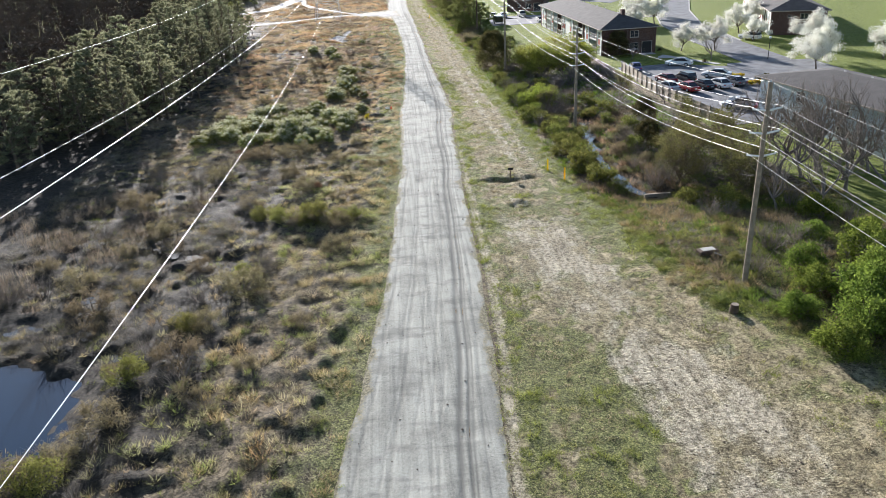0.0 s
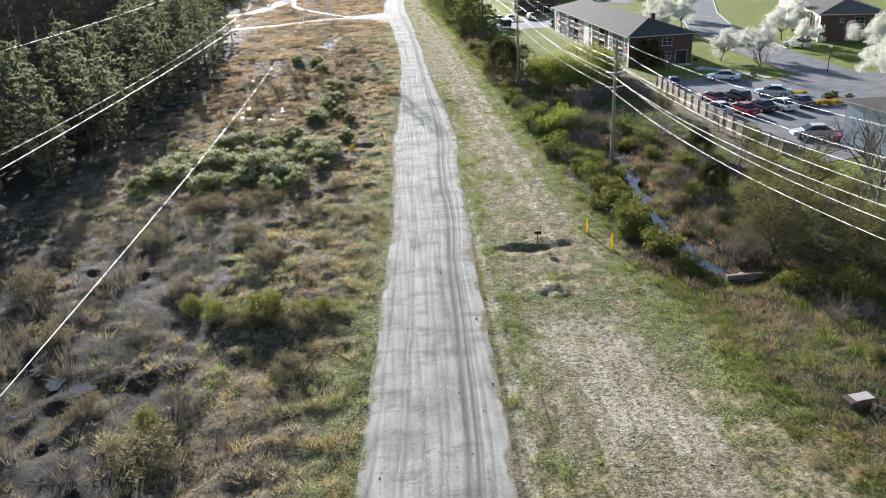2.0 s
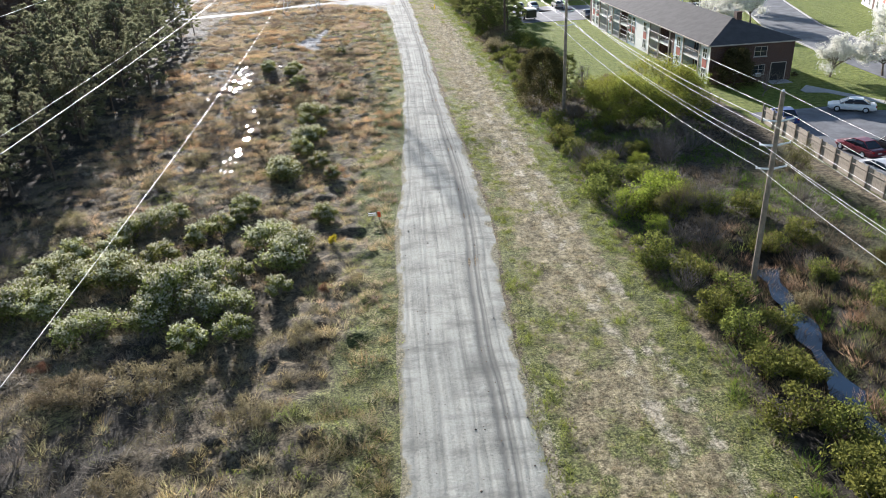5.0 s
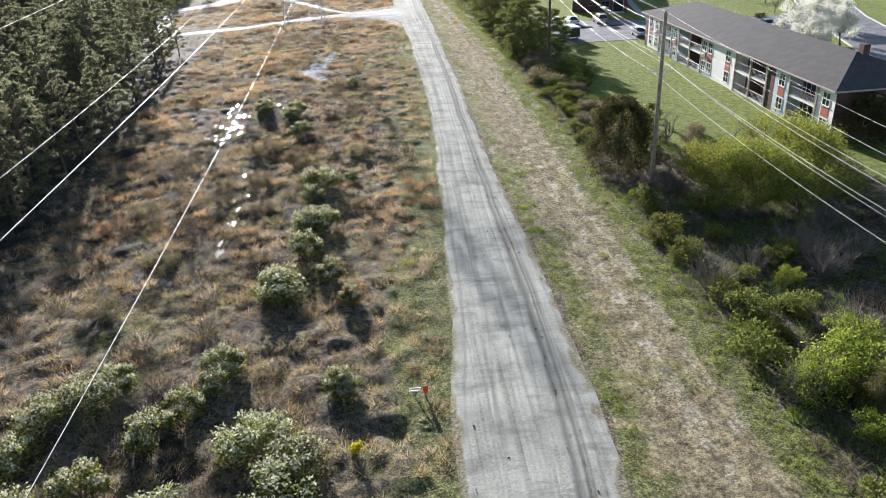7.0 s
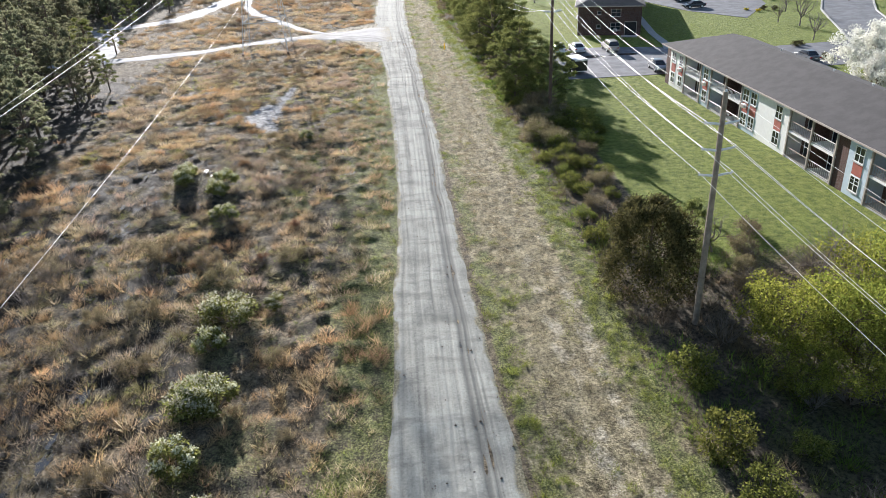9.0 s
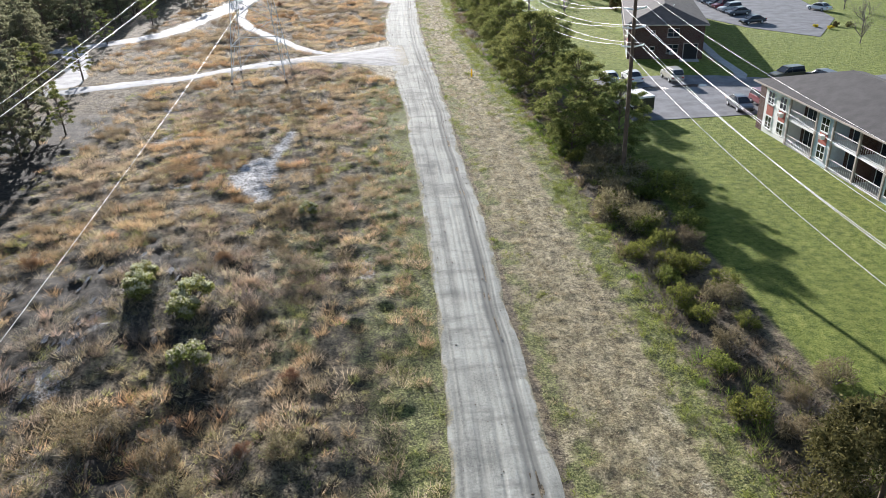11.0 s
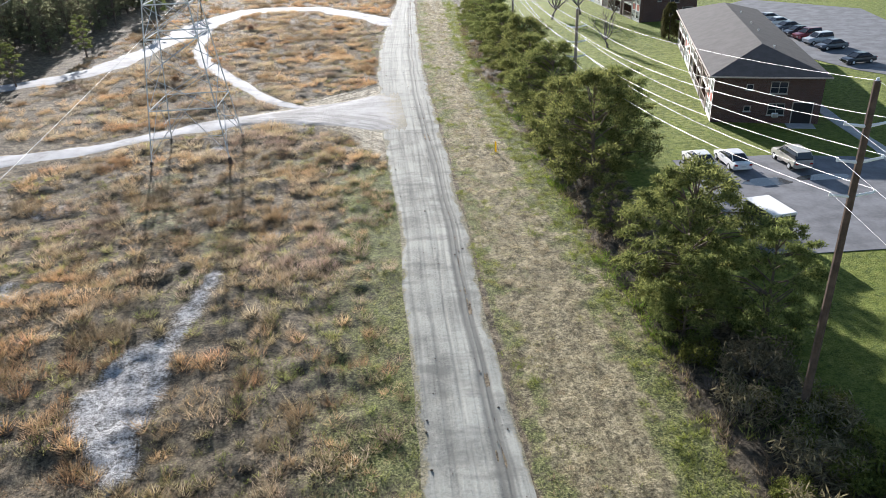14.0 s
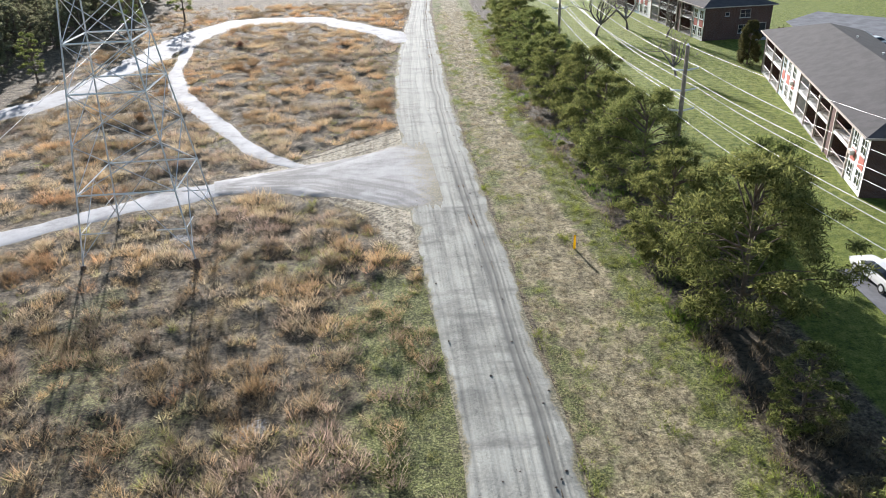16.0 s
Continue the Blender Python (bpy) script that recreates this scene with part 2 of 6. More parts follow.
def make_ground():
    m, nt, b = material("ground", 0.95)
    big = noise_node(nt, 0.35, 4)
    mid = noise_node(nt, 1.6, 5, 0.65)
    fine = noise_node(nt, 9.0, 4, 0.7)
    streak = noise_node(nt, 1.0, 4, 0.7, (1.5, 0.55, 1), (0, 0, 0.03))
    soil = ramp(nt, mid, [(0.40, (0.05, 0.04, 0.028)), (0.5, (0.16, 0.125, 0.08)), (0.60, (0.33, 0.265, 0.17))])
    soil = mixc(nt, 0.45, soil, ramp(nt, fine, [(0.40, (0.04, 0.032, 0.024)), (0.60, (0.34, 0.28, 0.19))]))
    green = ramp(nt, fine, [(0.39, (0.055, 0.063, 0.022)), (0.5, (0.165, 0.185, 0.055)), (0.62, (0.36, 0.35, 0.15))])
    straw = ramp(nt, mixc(nt, 0.5, fine, streak), [(0.40, (0.15, 0.12, 0.07)), (0.5, (0.325, 0.28, 0.165)), (0.59, (0.52, 0.44, 0.29))])
    drag = noise_node(nt, 1.0, 5, 0.65, (2.4, 0.16, 1), (0, 0, 0.12))
    sand = ramp(nt, mixc(nt, 0.45, drag, fine), [(0.38, (0.23, 0.195, 0.135)), (0.48, (0.46, 0.405, 0.30)), (0.6, (0.60, 0.545, 0.43))])
    lawn = ramp(nt, mixc(nt, 0.5, mid, fine), [(0.40, (0.08, 0.115, 0.016)), (0.5, (0.175, 0.22, 0.031)), (0.62, (0.31, 0.335, 0.075))])
    # Damp sand, with the pale sky reflection put into its colour.
    damp_sheen = ramp(nt, mixc(nt, 0.6, mid, fine), [(0.40, (0.22, 0.215, 0.215)), (0.5, (0.46, 0.46, 0.47)), (0.58, (0.62, 0.62, 0.63))])
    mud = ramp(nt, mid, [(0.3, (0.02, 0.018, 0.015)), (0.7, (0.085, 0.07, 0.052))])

    def soft(name, spread=0.55):
        a = attr(nt, name).outputs["Fac"]
        k = maths(nt, 'ADD', a, maths(nt, 'MULTIPLY', maths(nt, 'SUBTRACT', mixc(nt, 0.7, mid, fine), 0.5), spread * 2.3))
        return ramp(nt, k, [(0.35, (0, 0, 0)), (0.65, (1, 1, 1))])

    c = mixc(nt, soft("straw"), soil, straw)
    c = mixc(nt, soft("green"), c, green)
    c = mixc(nt, soft("lawn", 0.2), c, lawn)
    c = mixc(nt, soft("sand", 0.5), c, sand)
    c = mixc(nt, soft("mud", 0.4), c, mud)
    c = mixc(nt, soft("pale", 0.6), c, damp_sheen)
    c = mixc(nt, 0.3, c, ramp(nt, big, [(0.3, (0.35, 0.34, 0.32)), (0.7, (0.62, 0.62, 0.6))]), 'OVERLAY')
    # Tuft-sized mottling: shaded and lit relief painted into the ground colour.
    tuft = noise_node(nt, 3.6, 3, 0.65)
    rough = maths(nt, 'SUBTRACT', 1.0, attr(nt, "lawn").outputs["Fac"])
    c = mixc(nt, maths(nt, 'MULTIPLY', rough, 0.85), c, mixc(nt, 1.0, c, ramp(nt, tuft, [(0.40, (0.42, 0.41, 0.38)), (0.5, (0.95, 0.95, 0.95)), (0.62, (1.25, 1.24, 1.2))]), 'MULTIPLY'))
    nt.links.new(c, b.inputs["Base Color"])
    wet = soft("mud", 0.5)
    nt.links.new(maths(nt, 'SUBTRACT', 0.95, maths(nt, 'MULTIPLY', wet, 0.08)), b.inputs["Roughness"])
    bump(nt, b, mixc(nt, 0.6, mid, fine), 1.0, 0.45)
    return m


def make_dirt(name, base, pale, dark, streaks=True):
    m, nt, b = material(name, 0.95 if streaks else 0.88)
    fine = noise_node(nt, 7.0, 5, 0.7)
    mid = noise_node(nt, 0.8, 4)
    cloud = noise_node(nt, 0.33, 5, 0.6, (1.2, 0.7, 1))
    lines = noise_node(nt, 1.0, 5, 0.6, (3.2, 0.035, 1), (0, 0, 0.02))
    c = ramp(nt, mixc(nt, 0.45, lines if streaks else mid, fine), [(0.36, dark), (0.47, base), (0.62, pale)])
    c = mixc(nt, 0.42, c, ramp(nt, cloud, [(0.36, dark), (0.48, base), (0.62, pale)]))
    # Crossways dark bands: washboard, and shadow-like bands put into the colour.
    wash_shade = noise_node(nt, 1.0, 4, 0.65, (0.3, 0.75, 1))
    c = mixc(nt, ramp(nt, wash_shade, [(0.51, (0, 0, 0)), (0.68, (0.62, 0.62, 0.62))]), c, dark)
    c = mixc(nt, ramp(nt, attr(nt, "rut").outputs["Fac"], [(0.1, (0, 0, 0)), (1, (0.8, 0.8, 0.8))]), c, dark)
    c = mixc(nt, ramp(nt, attr(nt, "pale").outputs["Fac"], [(0.2, (0, 0, 0)), (1, (0.7, 0.7, 0.7))]), c, pale)
    soil = ramp(nt, fine, [(0.38, (0.075, 0.075, 0.05)), (0.5, (0.2, 0.18, 0.11)), (0.62, (0.33, 0.29, 0.2))])
    k = maths(nt, 'ADD', attr(nt, "edge").outputs["Fac"], maths(nt, 'MULTIPLY', maths(nt, 'SUBTRACT', mixc(nt, 0.6, mid, fine), 0.5), 2.0))
    c = mixc(nt, ramp(nt, k, [(0.35, (0, 0, 0)), (0.7, (1, 1, 1))]), c, soil)
    nt.links.new(c, b.inputs["Base Color"])
    bump(nt, b, mixc(nt, 0.6, lines, fine), 0.8, 0.09)
    return m


GROUND = make_ground()
CHURNED = make_dirt("churned_sand", (0.30, 0.297, 0.29), (0.40, 0.396, 0.388), (0.14, 0.136, 0.13), False)
DIRT = make_dirt("track_dirt", (0.31, 0.308, 0.266), (0.46, 0.455, 0.40), (0.12, 0.12, 0.107))
SANDM = make_dirt("pale_sand", (0.33, 0.332, 0.335), (0.44, 0.442, 0.45), (0.19, 0.188, 0.184), False)
ASPHALT = plain("asphalt", (0.16, 0.163, 0.172), 0.75, 0, 0.3, 0.5, 0.3)
CONCRETE = plain("concrete", (0.42, 0.41, 0.38), 0.85, 0, 0.15, 1.5, 0.2)
WOODGREY = plain("weathered_wood", (0.27, 0.22, 0.17), 0.85, 0, 0.3, 2.0, 0.3)
WOODDARK = plain("dark_pole_wood", (0.11, 0.075, 0.055), 0.85, 0, 0.35, 2.0, 0.3)
ARM = plain("pale_crossarm", (0.84, 0.83, 0.80), 0.5, 0, 0.08)
STEEL = plain("galvanised_steel", (0.60, 0.61, 0.62), 0.5, 0.15, 0.12)
WIRE = plain("aluminium_wire", (0.7, 0.7, 0.7), 0.5, 0.7, 0.03)
BARK = plain("bark", (0.14, 0.105, 0.08), 0.9, 0, 0.35, 4, 0.5)
TWIG = plain("grey_twig", (0.20, 0.17, 0.145), 0.9, 0, 0.3, 2)
WHITEP = plain("white_paint", (0.80, 0.79, 0.76), 0.6, 0, 0.05)
BLUEP = plain("pale_blue_paint", (0.50, 0.58, 0.64), 0.6, 0, 0.08)
REDP = plain("red_panel", (0.40, 0.12, 0.09), 0.6, 0, 0.15)
TRIMB = plain("tan_trim", (0.42, 0.36, 0.31), 0.7, 0, 0.12)
SHINGLE = plain("roof_shingle", (0.07, 0.065, 0.064), 0.9, 0, 0.2, 0.9, 0.5)
BLACKP = plain("black_plastic", (0.02, 0.02, 0.022), 0.5, 0, 0.1)
RUBBER = plain("rubber", (0.025, 0.025, 0.025), 0.85, 0, 0.2)
ORANGE = plain("orange_red_plastic", (0.75, 0.10, 0.03), 0.5, 0, 0.1)
GLASS, _nt, _b = material("dark_window_glass", 0.06)
_b.inputs["Base Color"].default_value = (0.02, 0.024, 0.03, 1)
_b.inputs["Specular IOR Level"].default_value = 0.6
WATER, _nt, _b = material("still_water", 0.04)
_b.inputs["Base Color"].default_value = (0.008, 0.02, 0.042, 1)
_b.inputs["Specular IOR Level"].default_value = 0.9
bump(_nt, _b, noise_node(_nt, 3.0, 2), 0.05, 0.02)
PUDDLE, _nt, _b = material("shallow_puddle", 0.13)
_b.inputs["Base Color"].default_value = (0.05, 0.05, 0.05, 1)
_b.inputs["Specular IOR Level"].default_value = 0.9


def make_brick():
    m, nt, b = material("brown_brick", 0.9)
    tc = nt.nodes.new("ShaderNodeTexCoord")
    sep = nt.nodes.new("ShaderNodeSeparateXYZ")
    nt.links.new(tc.outputs["Object"], sep.inputs[0])
    com = nt.nodes.new("ShaderNodeCombineXYZ")
    nt.links.new(maths(nt, 'ADD', sep.outputs[0], sep.outputs[1]), com.inputs[0])
    nt.links.new(sep.outputs[2], com.inputs[1])
    br = nt.nodes.new("ShaderNodeTexBrick")
    br.inputs["Scale"].default_value = 1.0
    br.inputs["Brick Width"].default_value = 0.215
    br.inputs["Row Height"].default_value = 0.075
    br.inputs["Mortar Size"].default_value = 0.008
    br.inputs["Color1"].default_value = (0.115, 0.052, 0.039, 1)
    br.inputs["Color2"].default_value = (0.068, 0.033, 0.027, 1)
    br.inputs["Mortar"].default_value = (0.2, 0.17, 0.15, 1)
    nt.links.new(com.outputs[0], br.inputs["Vector"])
    c = mixc(nt, 0.3, br.outputs["Color"], ramp(nt, noise_node(nt, 0.6, 3), [(0.36, (0.05, 0.027, 0.023)), (0.64, (0.12, 0.058, 0.045))]))
    nt.links.new(c, b.inputs["Base Color"])
    bump(nt, b, br.outputs["Fac"], 0.3, 0.01)
    return m


BRICK = make_brick()


def make_blades():
    """Grass blades: the plant's own colour, varied from blade to blade."""
    m, nt, b = material("grass_blades", 0.75)
    g = nt.nodes.new("ShaderNodeNewGeometry")
    c = mixc(nt, 1.0, attr(nt, "col").outputs["Color"], ramp(nt, g.outputs["Random Per Island"], [(0, (0.62, 0.6, 0.56)), (1, (1.2, 1.2, 1.2))]), 'MULTIPLY')
    nt.links.new(c, b.inputs["Base Color"])
    tr = nt.nodes.new("ShaderNodeBsdfTranslucent")
    nt.links.new(c, tr.inputs["Color"])
    mx = nt.nodes.new("ShaderNodeMixShader")
    mx.inputs[0].default_value = 0.45
    nt.links.new(b.outputs[0], mx.inputs[1])
    nt.links.new(tr.outputs[0], mx.inputs[2])
    nt.links.new(mx.outputs[0], nt.nodes["Material Output"].inputs["Surface"])
    return m


BLADES = make_blades()
PINE = foliage("pine_needles", (0.042, 0.06, 0.02), (0.305, 0.325, 0.108), 0.47)
PINEDULL = foliage("wood_pine_needles", (0.085, 0.09, 0.055), (0.35, 0.35, 0.21), 0.58)
CEDAR = foliage("cedar_leaves", (0.03, 0.032, 0.013), (0.16, 0.14, 0.055), 0.3)
OLIVE = foliage("spring_leaves", (0.06, 0.075, 0.02), (0.27, 0.28, 0.07), 0.42)
LIME = foliage("lime_leaves", (0.10, 0.135, 0.02), (0.36, 0.40, 0.07), 0.48)
SPRING = foliage("bright_spring_leaves", (0.08, 0.10, 0.02), (0.40, 0.43, 0.085), 0.5)
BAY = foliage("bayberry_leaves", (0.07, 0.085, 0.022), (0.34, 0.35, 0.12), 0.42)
# Cream leaves that paint sun highlights onto the bayberry tops.
BAYSUNLIT = foliage("sunlit_bayberry_tips", (0.40, 0.40, 0.26), (0.70, 0.68, 0.52), 0.35)
DRYLEAF = foliage("dry_brush", (0.11, 0.09, 0.05), (0.36, 0.30, 0.18), 0.35)
BUDS = foliage("budding_leaves", (0.06, 0.06, 0.022), (0.24, 0.225, 0.085), 0.4)
HOLLY = foliage("evergreen_leaves", (0.05, 0.08, 0.015), (0.27, 0.33, 0.06), 0.4)
YELLOWGREEN = foliage("yellow_green_leaves", (0.095, 0.10, 0.03), (0.32, 0.31, 0.09), 0.4)
REDBRUSH = foliage("red_brown_brush", (0.14, 0.07, 0.04), (0.34, 0.20, 0.12), 0.3)
BLOSSOM = foliage("white_blossom", (0.58, 0.57, 0.48), (0.85, 0.84, 0.78), 0.4, shift=0.1)
YELLOW = foliage("yellow_post_plastic", (0.75, 0.52, 0.02), (0.85, 0.62, 0.03), 0.6, shift=0.05)
GOLD = foliage("yellow_shrub_leaves", (0.30, 0.22, 0.02), (0.62, 0.48, 0.05), 0.4)


# ---- mesh helpers ----
def link(name, mesh, mat, parent=None, label=""):
    ob = new(name, mesh)
    if mat is not None:
        mesh.materials.append(mat)
    if parent is not None:
        ob.parent = parent
    if label:
        ob["label"] = label
    return ob


def np_mesh(name, verts, faces):
    """A mesh from arrays; all faces with the same number of corners."""
    me = bpy.data.meshes.new(name)
    verts, faces = np.asarray(verts, np.float32), np.asarray(faces, np.int32)
    k = faces.shape[1]
    me.vertices.add(len(verts))
    me.vertices.foreach_set("co", verts.ravel())
    me.loops.add(faces.size)
    me.loops.foreach_set("vertex_index", faces.ravel())
    me.polygons.add(len(faces))
    me.polygons.foreach_set("loop_start", np.arange(0, faces.size, k, dtype=np.int32))
    me.polygons.foreach_set("loop_total", np.full(len(faces), k, np.int32))
    me.update(calc_edges=True)
    return me


def set_attr(me, name, values):
    a = me.attributes.new(name, 'FLOAT', 'POINT')
    a.data.foreach_set("value", np.asarray(values, np.float32))


def set_col(me, name, rgb):
    a = me.attributes.new(name, 'FLOAT_COLOR', 'POINT')
    a.data.foreach_set("color", np.concatenate([rgb, np.ones((len(rgb), 1))], 1).astype(np.float32).ravel())


def smooth(me):
    me.polygons.foreach_set("use_smooth", np.ones(len(me.polygons), bool))


def part(name, bm, mat, parent, label=""):
    me = bpy.data.meshes.new(name)
    bm.to_mesh(me)
    bm.free()
    return link(name, me, mat, parent, label)


def box(bm, x0, x1, y0, y1, z0, z1, bevel=0.0):
    made = bmesh.ops.create_cube(bm, size=1, matrix=Matrix.LocRotScale(((x0 + x1) / 2, (y0 + y1) / 2, (z0 + z1) / 2), None, (x1 - x0, y1 - y0, z1 - z0)))
    if bevel:
        edges = list({e for v in made["verts"] for e in v.link_edges})
        bmesh.ops.bevel(bm, geom=edges, offset=bevel, segments=1, affect='EDGES')
    return bm


def boxes(*dims, bevel=0.0):
    bm = bmesh.new()
    for d in dims:
        box(bm, *d, bevel=bevel)
    return bm


def rod(bm, a, b, r0, r1=None, sides=6):
    a, b = Vector(a), Vector(b)
    r1 = r0 if r1 is None else r1
    d = b - a
    m = Matrix.Translation((a + b) / 2) @ d.to_track_quat('Z', 'Y').to_matrix().to_4x4()
    bmesh.ops.create_cone(bm, cap_ends=True, segments=sides, radius1=r0, radius2=r1, depth=d.length, matrix=m)
    return bm


def empty(name, m, label, category, group="", kind=""):
    ob = new(name)
    ob.matrix_world = m
    return tagged(ob, label, category, group, kind)


class Tubes:
    """Tapered limbs gathered into one mesh."""

    def __init__(self, sides=5):
        self.v, self.f, self.n, self.sides = [], [], 0, sides

    def add(self, pts, radii):
        pts = np.asarray(pts, float)
        s = self.sides
        ang = np.arange(s) * 2 * np.pi / s
        for i, (p, r) in enumerate(zip(pts, radii)):
            d = pts[min(i + 1, len(pts) - 1)] - pts[max(i - 1, 0)]
            d = d / (np.linalg.norm(d) + 1e-9)
            u = np.cross(d, (0, 0, 1.0) if abs(d[2]) < 0.9 else (1.0, 0, 0))
            u /= np.linalg.norm(u)
            w = np.cross(d, u)
            self.v.append(p + r * (np.cos(ang)[:, None] * u + np.sin(ang)[:, None] * w))
        for i in range(len(pts) - 1):
            a = self.n + i * s
            k = np.arange(s)
            self.f.append(np.stack([a + k, a + (k + 1) % s, a + s + (k + 1) % s, a + s + k], 1))
        self.n += len(pts) * s

    def mesh(self, name):
        me = np_mesh(name, np.concatenate(self.v), np.concatenate(self.f))
        smooth(me)
        return me


def leaf_cloud(name, centres, radii, per, length, width, r, flat=0.6, hollow=0.5, droop=0.0):
    """Many small leaves round the given clump centres."""
    centres, radii = np.asarray(centres, float), np.asarray(radii, float)
    n = len(centres) * per
    idx = np.repeat(np.arange(len(centres)), per)
    d = r.normal(size=(n, 3))
    d /= np.linalg.norm(d, axis=1)[:, None]
    rad = (hollow + (1 - hollow) * r.random(n)) * radii[idx]
    p = centres[idx] + d * rad[:, None] * np.array([1, 1, flat])
    a = d + 0.7 * r.normal(size=(n, 3)) - np.array([0, 0, droop])
    a /= np.linalg.norm(a, axis=1)[:, None]
    b = np.cross(a, r.normal(size=(n, 3)))
    b /= np.linalg.norm(b, axis=1)[:, None]
    k = 0.6 + 0.8 * r.random(n)
    a, b = a * (length * k)[:, None], b * (width * k)[:, None]
    v = np.stack([p - a * 0.5, p + b * 0.5, p + a * 0.5, p - b * 0.5], 1).reshape(-1, 3)
    return np_mesh(name, v, np.arange(n * 4).reshape(-1, 4))


# ---- ground ----
def make_ground_sheet():
    xs = np.concatenate([[-1500, -700, -350, -200, -140], np.arange(-110, -34, 2.0), np.arange(-34, -6, 0.3), np.arange(-6, 24, 0.25), np.arange(24, 60, 0.6),
                         np.arange(60, 130, 2.5), [140, 170, 220, 350, 700, 1500]])
    ys = np.concatenate([[-1500, -600, -250, -100, -50, -20], np.arange(-5, 300, 0.33), np.arange(300, 400, 1.6), [410, 440, 500, 650, 1000, 1800]])
    x, y = np.meshgrid(xs, ys)
    z = ground_z(x, y)
    nx, ny = len(xs), len(ys)
    i = np.arange(nx * ny).reshape(ny, nx)
    f = np.stack([i[:-1, :-1], i[:-1, 1:], i[1:, 1:], i[1:, :-1]], -1).reshape(-1, 4)
    me = np_mesh("ground", np.stack([x, y, z], -1).reshape(-1, 3), f)
    smooth(me)
    x, y = x.ravel(), y.ravel()
    tl, tr, ed = np.interp(y, TRACK_Y, TRACK_L), np.interp(y, TRACK_Y, TRACK_R), np.interp(y, EDGE_Y, EDGE_X)
    n1, n2 = fbm(x / 6, y / 9, 11), fbm(x / 1.5, y / 4, 12)
    strip = sstep(0, 0.8, x - tr) * (1 - sstep(-0.6, 0.8, x - ed))
    straw = strip * (0.75 + 0.5 * (n1 - 0.5))
    n3 = fbm(x / 0.8, y / 1.0, 13)
    green = strip * ((0.3 + 1.1 * (n3 - 0.3)) * (1 - sstep(0.5, 3.2, x - tr)) + (0.45 + 1.5 * (n3 - 0.35)) * sstep(-3.4, -1.0, x - ed) + 0.8 * (n1 - 0.40) + 0.9 * (n3 - 0.40))
    near = (1 - sstep(1.5, 6.0 + 5.0 * sstep(140, 165, y), tl - x)) * (x < tl)
    green = green + near * (0.62 + 0.6 * (n3 - 0.5)) * (1 - sstep(215, 235, y))
    green = green + (x < tl) * (x > -20) * 0.5 * sstep(0.5, 0.7, n1) * (1 - sstep(220, 240, y))
    straw = straw + (x < tl) * (0.12 + 0.15 * sstep(130, 170, y))
    lawn = sstep(0.5, 2.5, x - ed - 5) * sstep(138, 152, y) * (x > ed + 4)
    lawn = np.maximum(lawn, sstep(39, 41, x) * sstep(10, 40, y))
    lawn = np.maximum(lawn, sstep(28, 30, x) * (1 - sstep(36, 46, x)) * (1 - sstep(62, 70, y)) * sstep(40, 55, y) * 0.3)
    two = np.minimum(np.abs(x - (ed - 4.6)), np.abs(x - (ed - 2.7)))
    sand = strip * (1 - sstep(0.2, 1.2, two)) * (0.30 + 1.3 * (n3 - 0.4)) * sstep(70, 85, y) * (1 - 0.6 * sstep(140, 160, y))
    sand = sand + soft_inside(x, y, CLEAR, 2.4) * (0.42 + 1.3 * (n1 - 0.45) + 1.0 * (n2 - 0.45)) + soft_inside(x, y, FAN, 2.0) * (0.5 + 0.8 * n2)
    pale = soft_inside(x, y, PAN, 0.9) * (0.7 + 0.7 * (n3 - 0.45))
    for cx, cy, rx, ry in ((-18.6, 186.2, 1.6, 0.8), (-7.2, 207, 1.1, 1.4), (-19.4, 157, 1.5, 2.2), (-18.4, 163, 1.2, 1.8), (-1.3, 168.5, 0.9, 3.0), (-24, 200, 2.2, 2.0), (-26.5, 214, 2.5, 2.0), (-15, 229, 2.0, 1.0)):
        pale = np.maximum(pale, 0.55 * (1 - sstep(0.4, 1.1, np.hypot((x - cx) / rx, (y - cy) / ry) + 0.8 * (n3 - 0.5))))
    low = strip * (1 - sstep(66, 100, y))
    green = green + low * (0.3 + 1.5 * (n3 - 0.45) + 0.8 * (n1 - 0.5)) * (1 - 0.7 * sstep(17, 21, x))
    sand = sand + low * (0.9 * (n3 - 0.36)) + low * 0.5 * (1 - sstep(0.6, 1.6, x - tr))
    patch = np.exp(-((x - 9.8) / 2.0) ** 2 - ((y - 31) / 10.0) ** 2)
    green = green + low * 0.5 * patch
    sand = sand - 0.7 * patch
    sand = sand + (x < -14) * (x > -32) * 0.35 * sstep(0.62, 0.7, fbm(x / 5, y / 7, 17)) * sstep(170, 190, y)
    sand = sand + strip * (1 - sstep(0.3, 1.3, x - tr)) * (0.25 + 0.8 * (n2 - 0.35))
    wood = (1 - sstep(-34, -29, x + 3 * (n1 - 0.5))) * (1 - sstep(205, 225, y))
    wet = (x < tl - 5) * (1 + 0.6 * (1 - sstep(70, 110, y))) * sstep(0.46, 0.58, fbm(x / 3.5, y / 6, 21)) * (1 - sstep(165, 180, y)) * sstep(8, 14, tl - x)
    bank = sstep(0.3, 1.5, x - ed) * (1 - sstep(20, 24, x - ed)) * (1 - sstep(138, 150, y))
    marsh = (1 - sstep(70, 95, y)) * sstep(9, 14, tl - x) * (x < tl)
    dug = np.hypot((x - 11.8) / 3.2, (y - 73.2) / 1.3) + 1.0 * (n3 - 0.5)
    sand = sand + (1 - sstep(0.3, 1.2, np.hypot((x - 11.1) / 2.0, (y - 65.8) / 1.4))) * (0.2 + 1.2 * (n3 - 0.3))
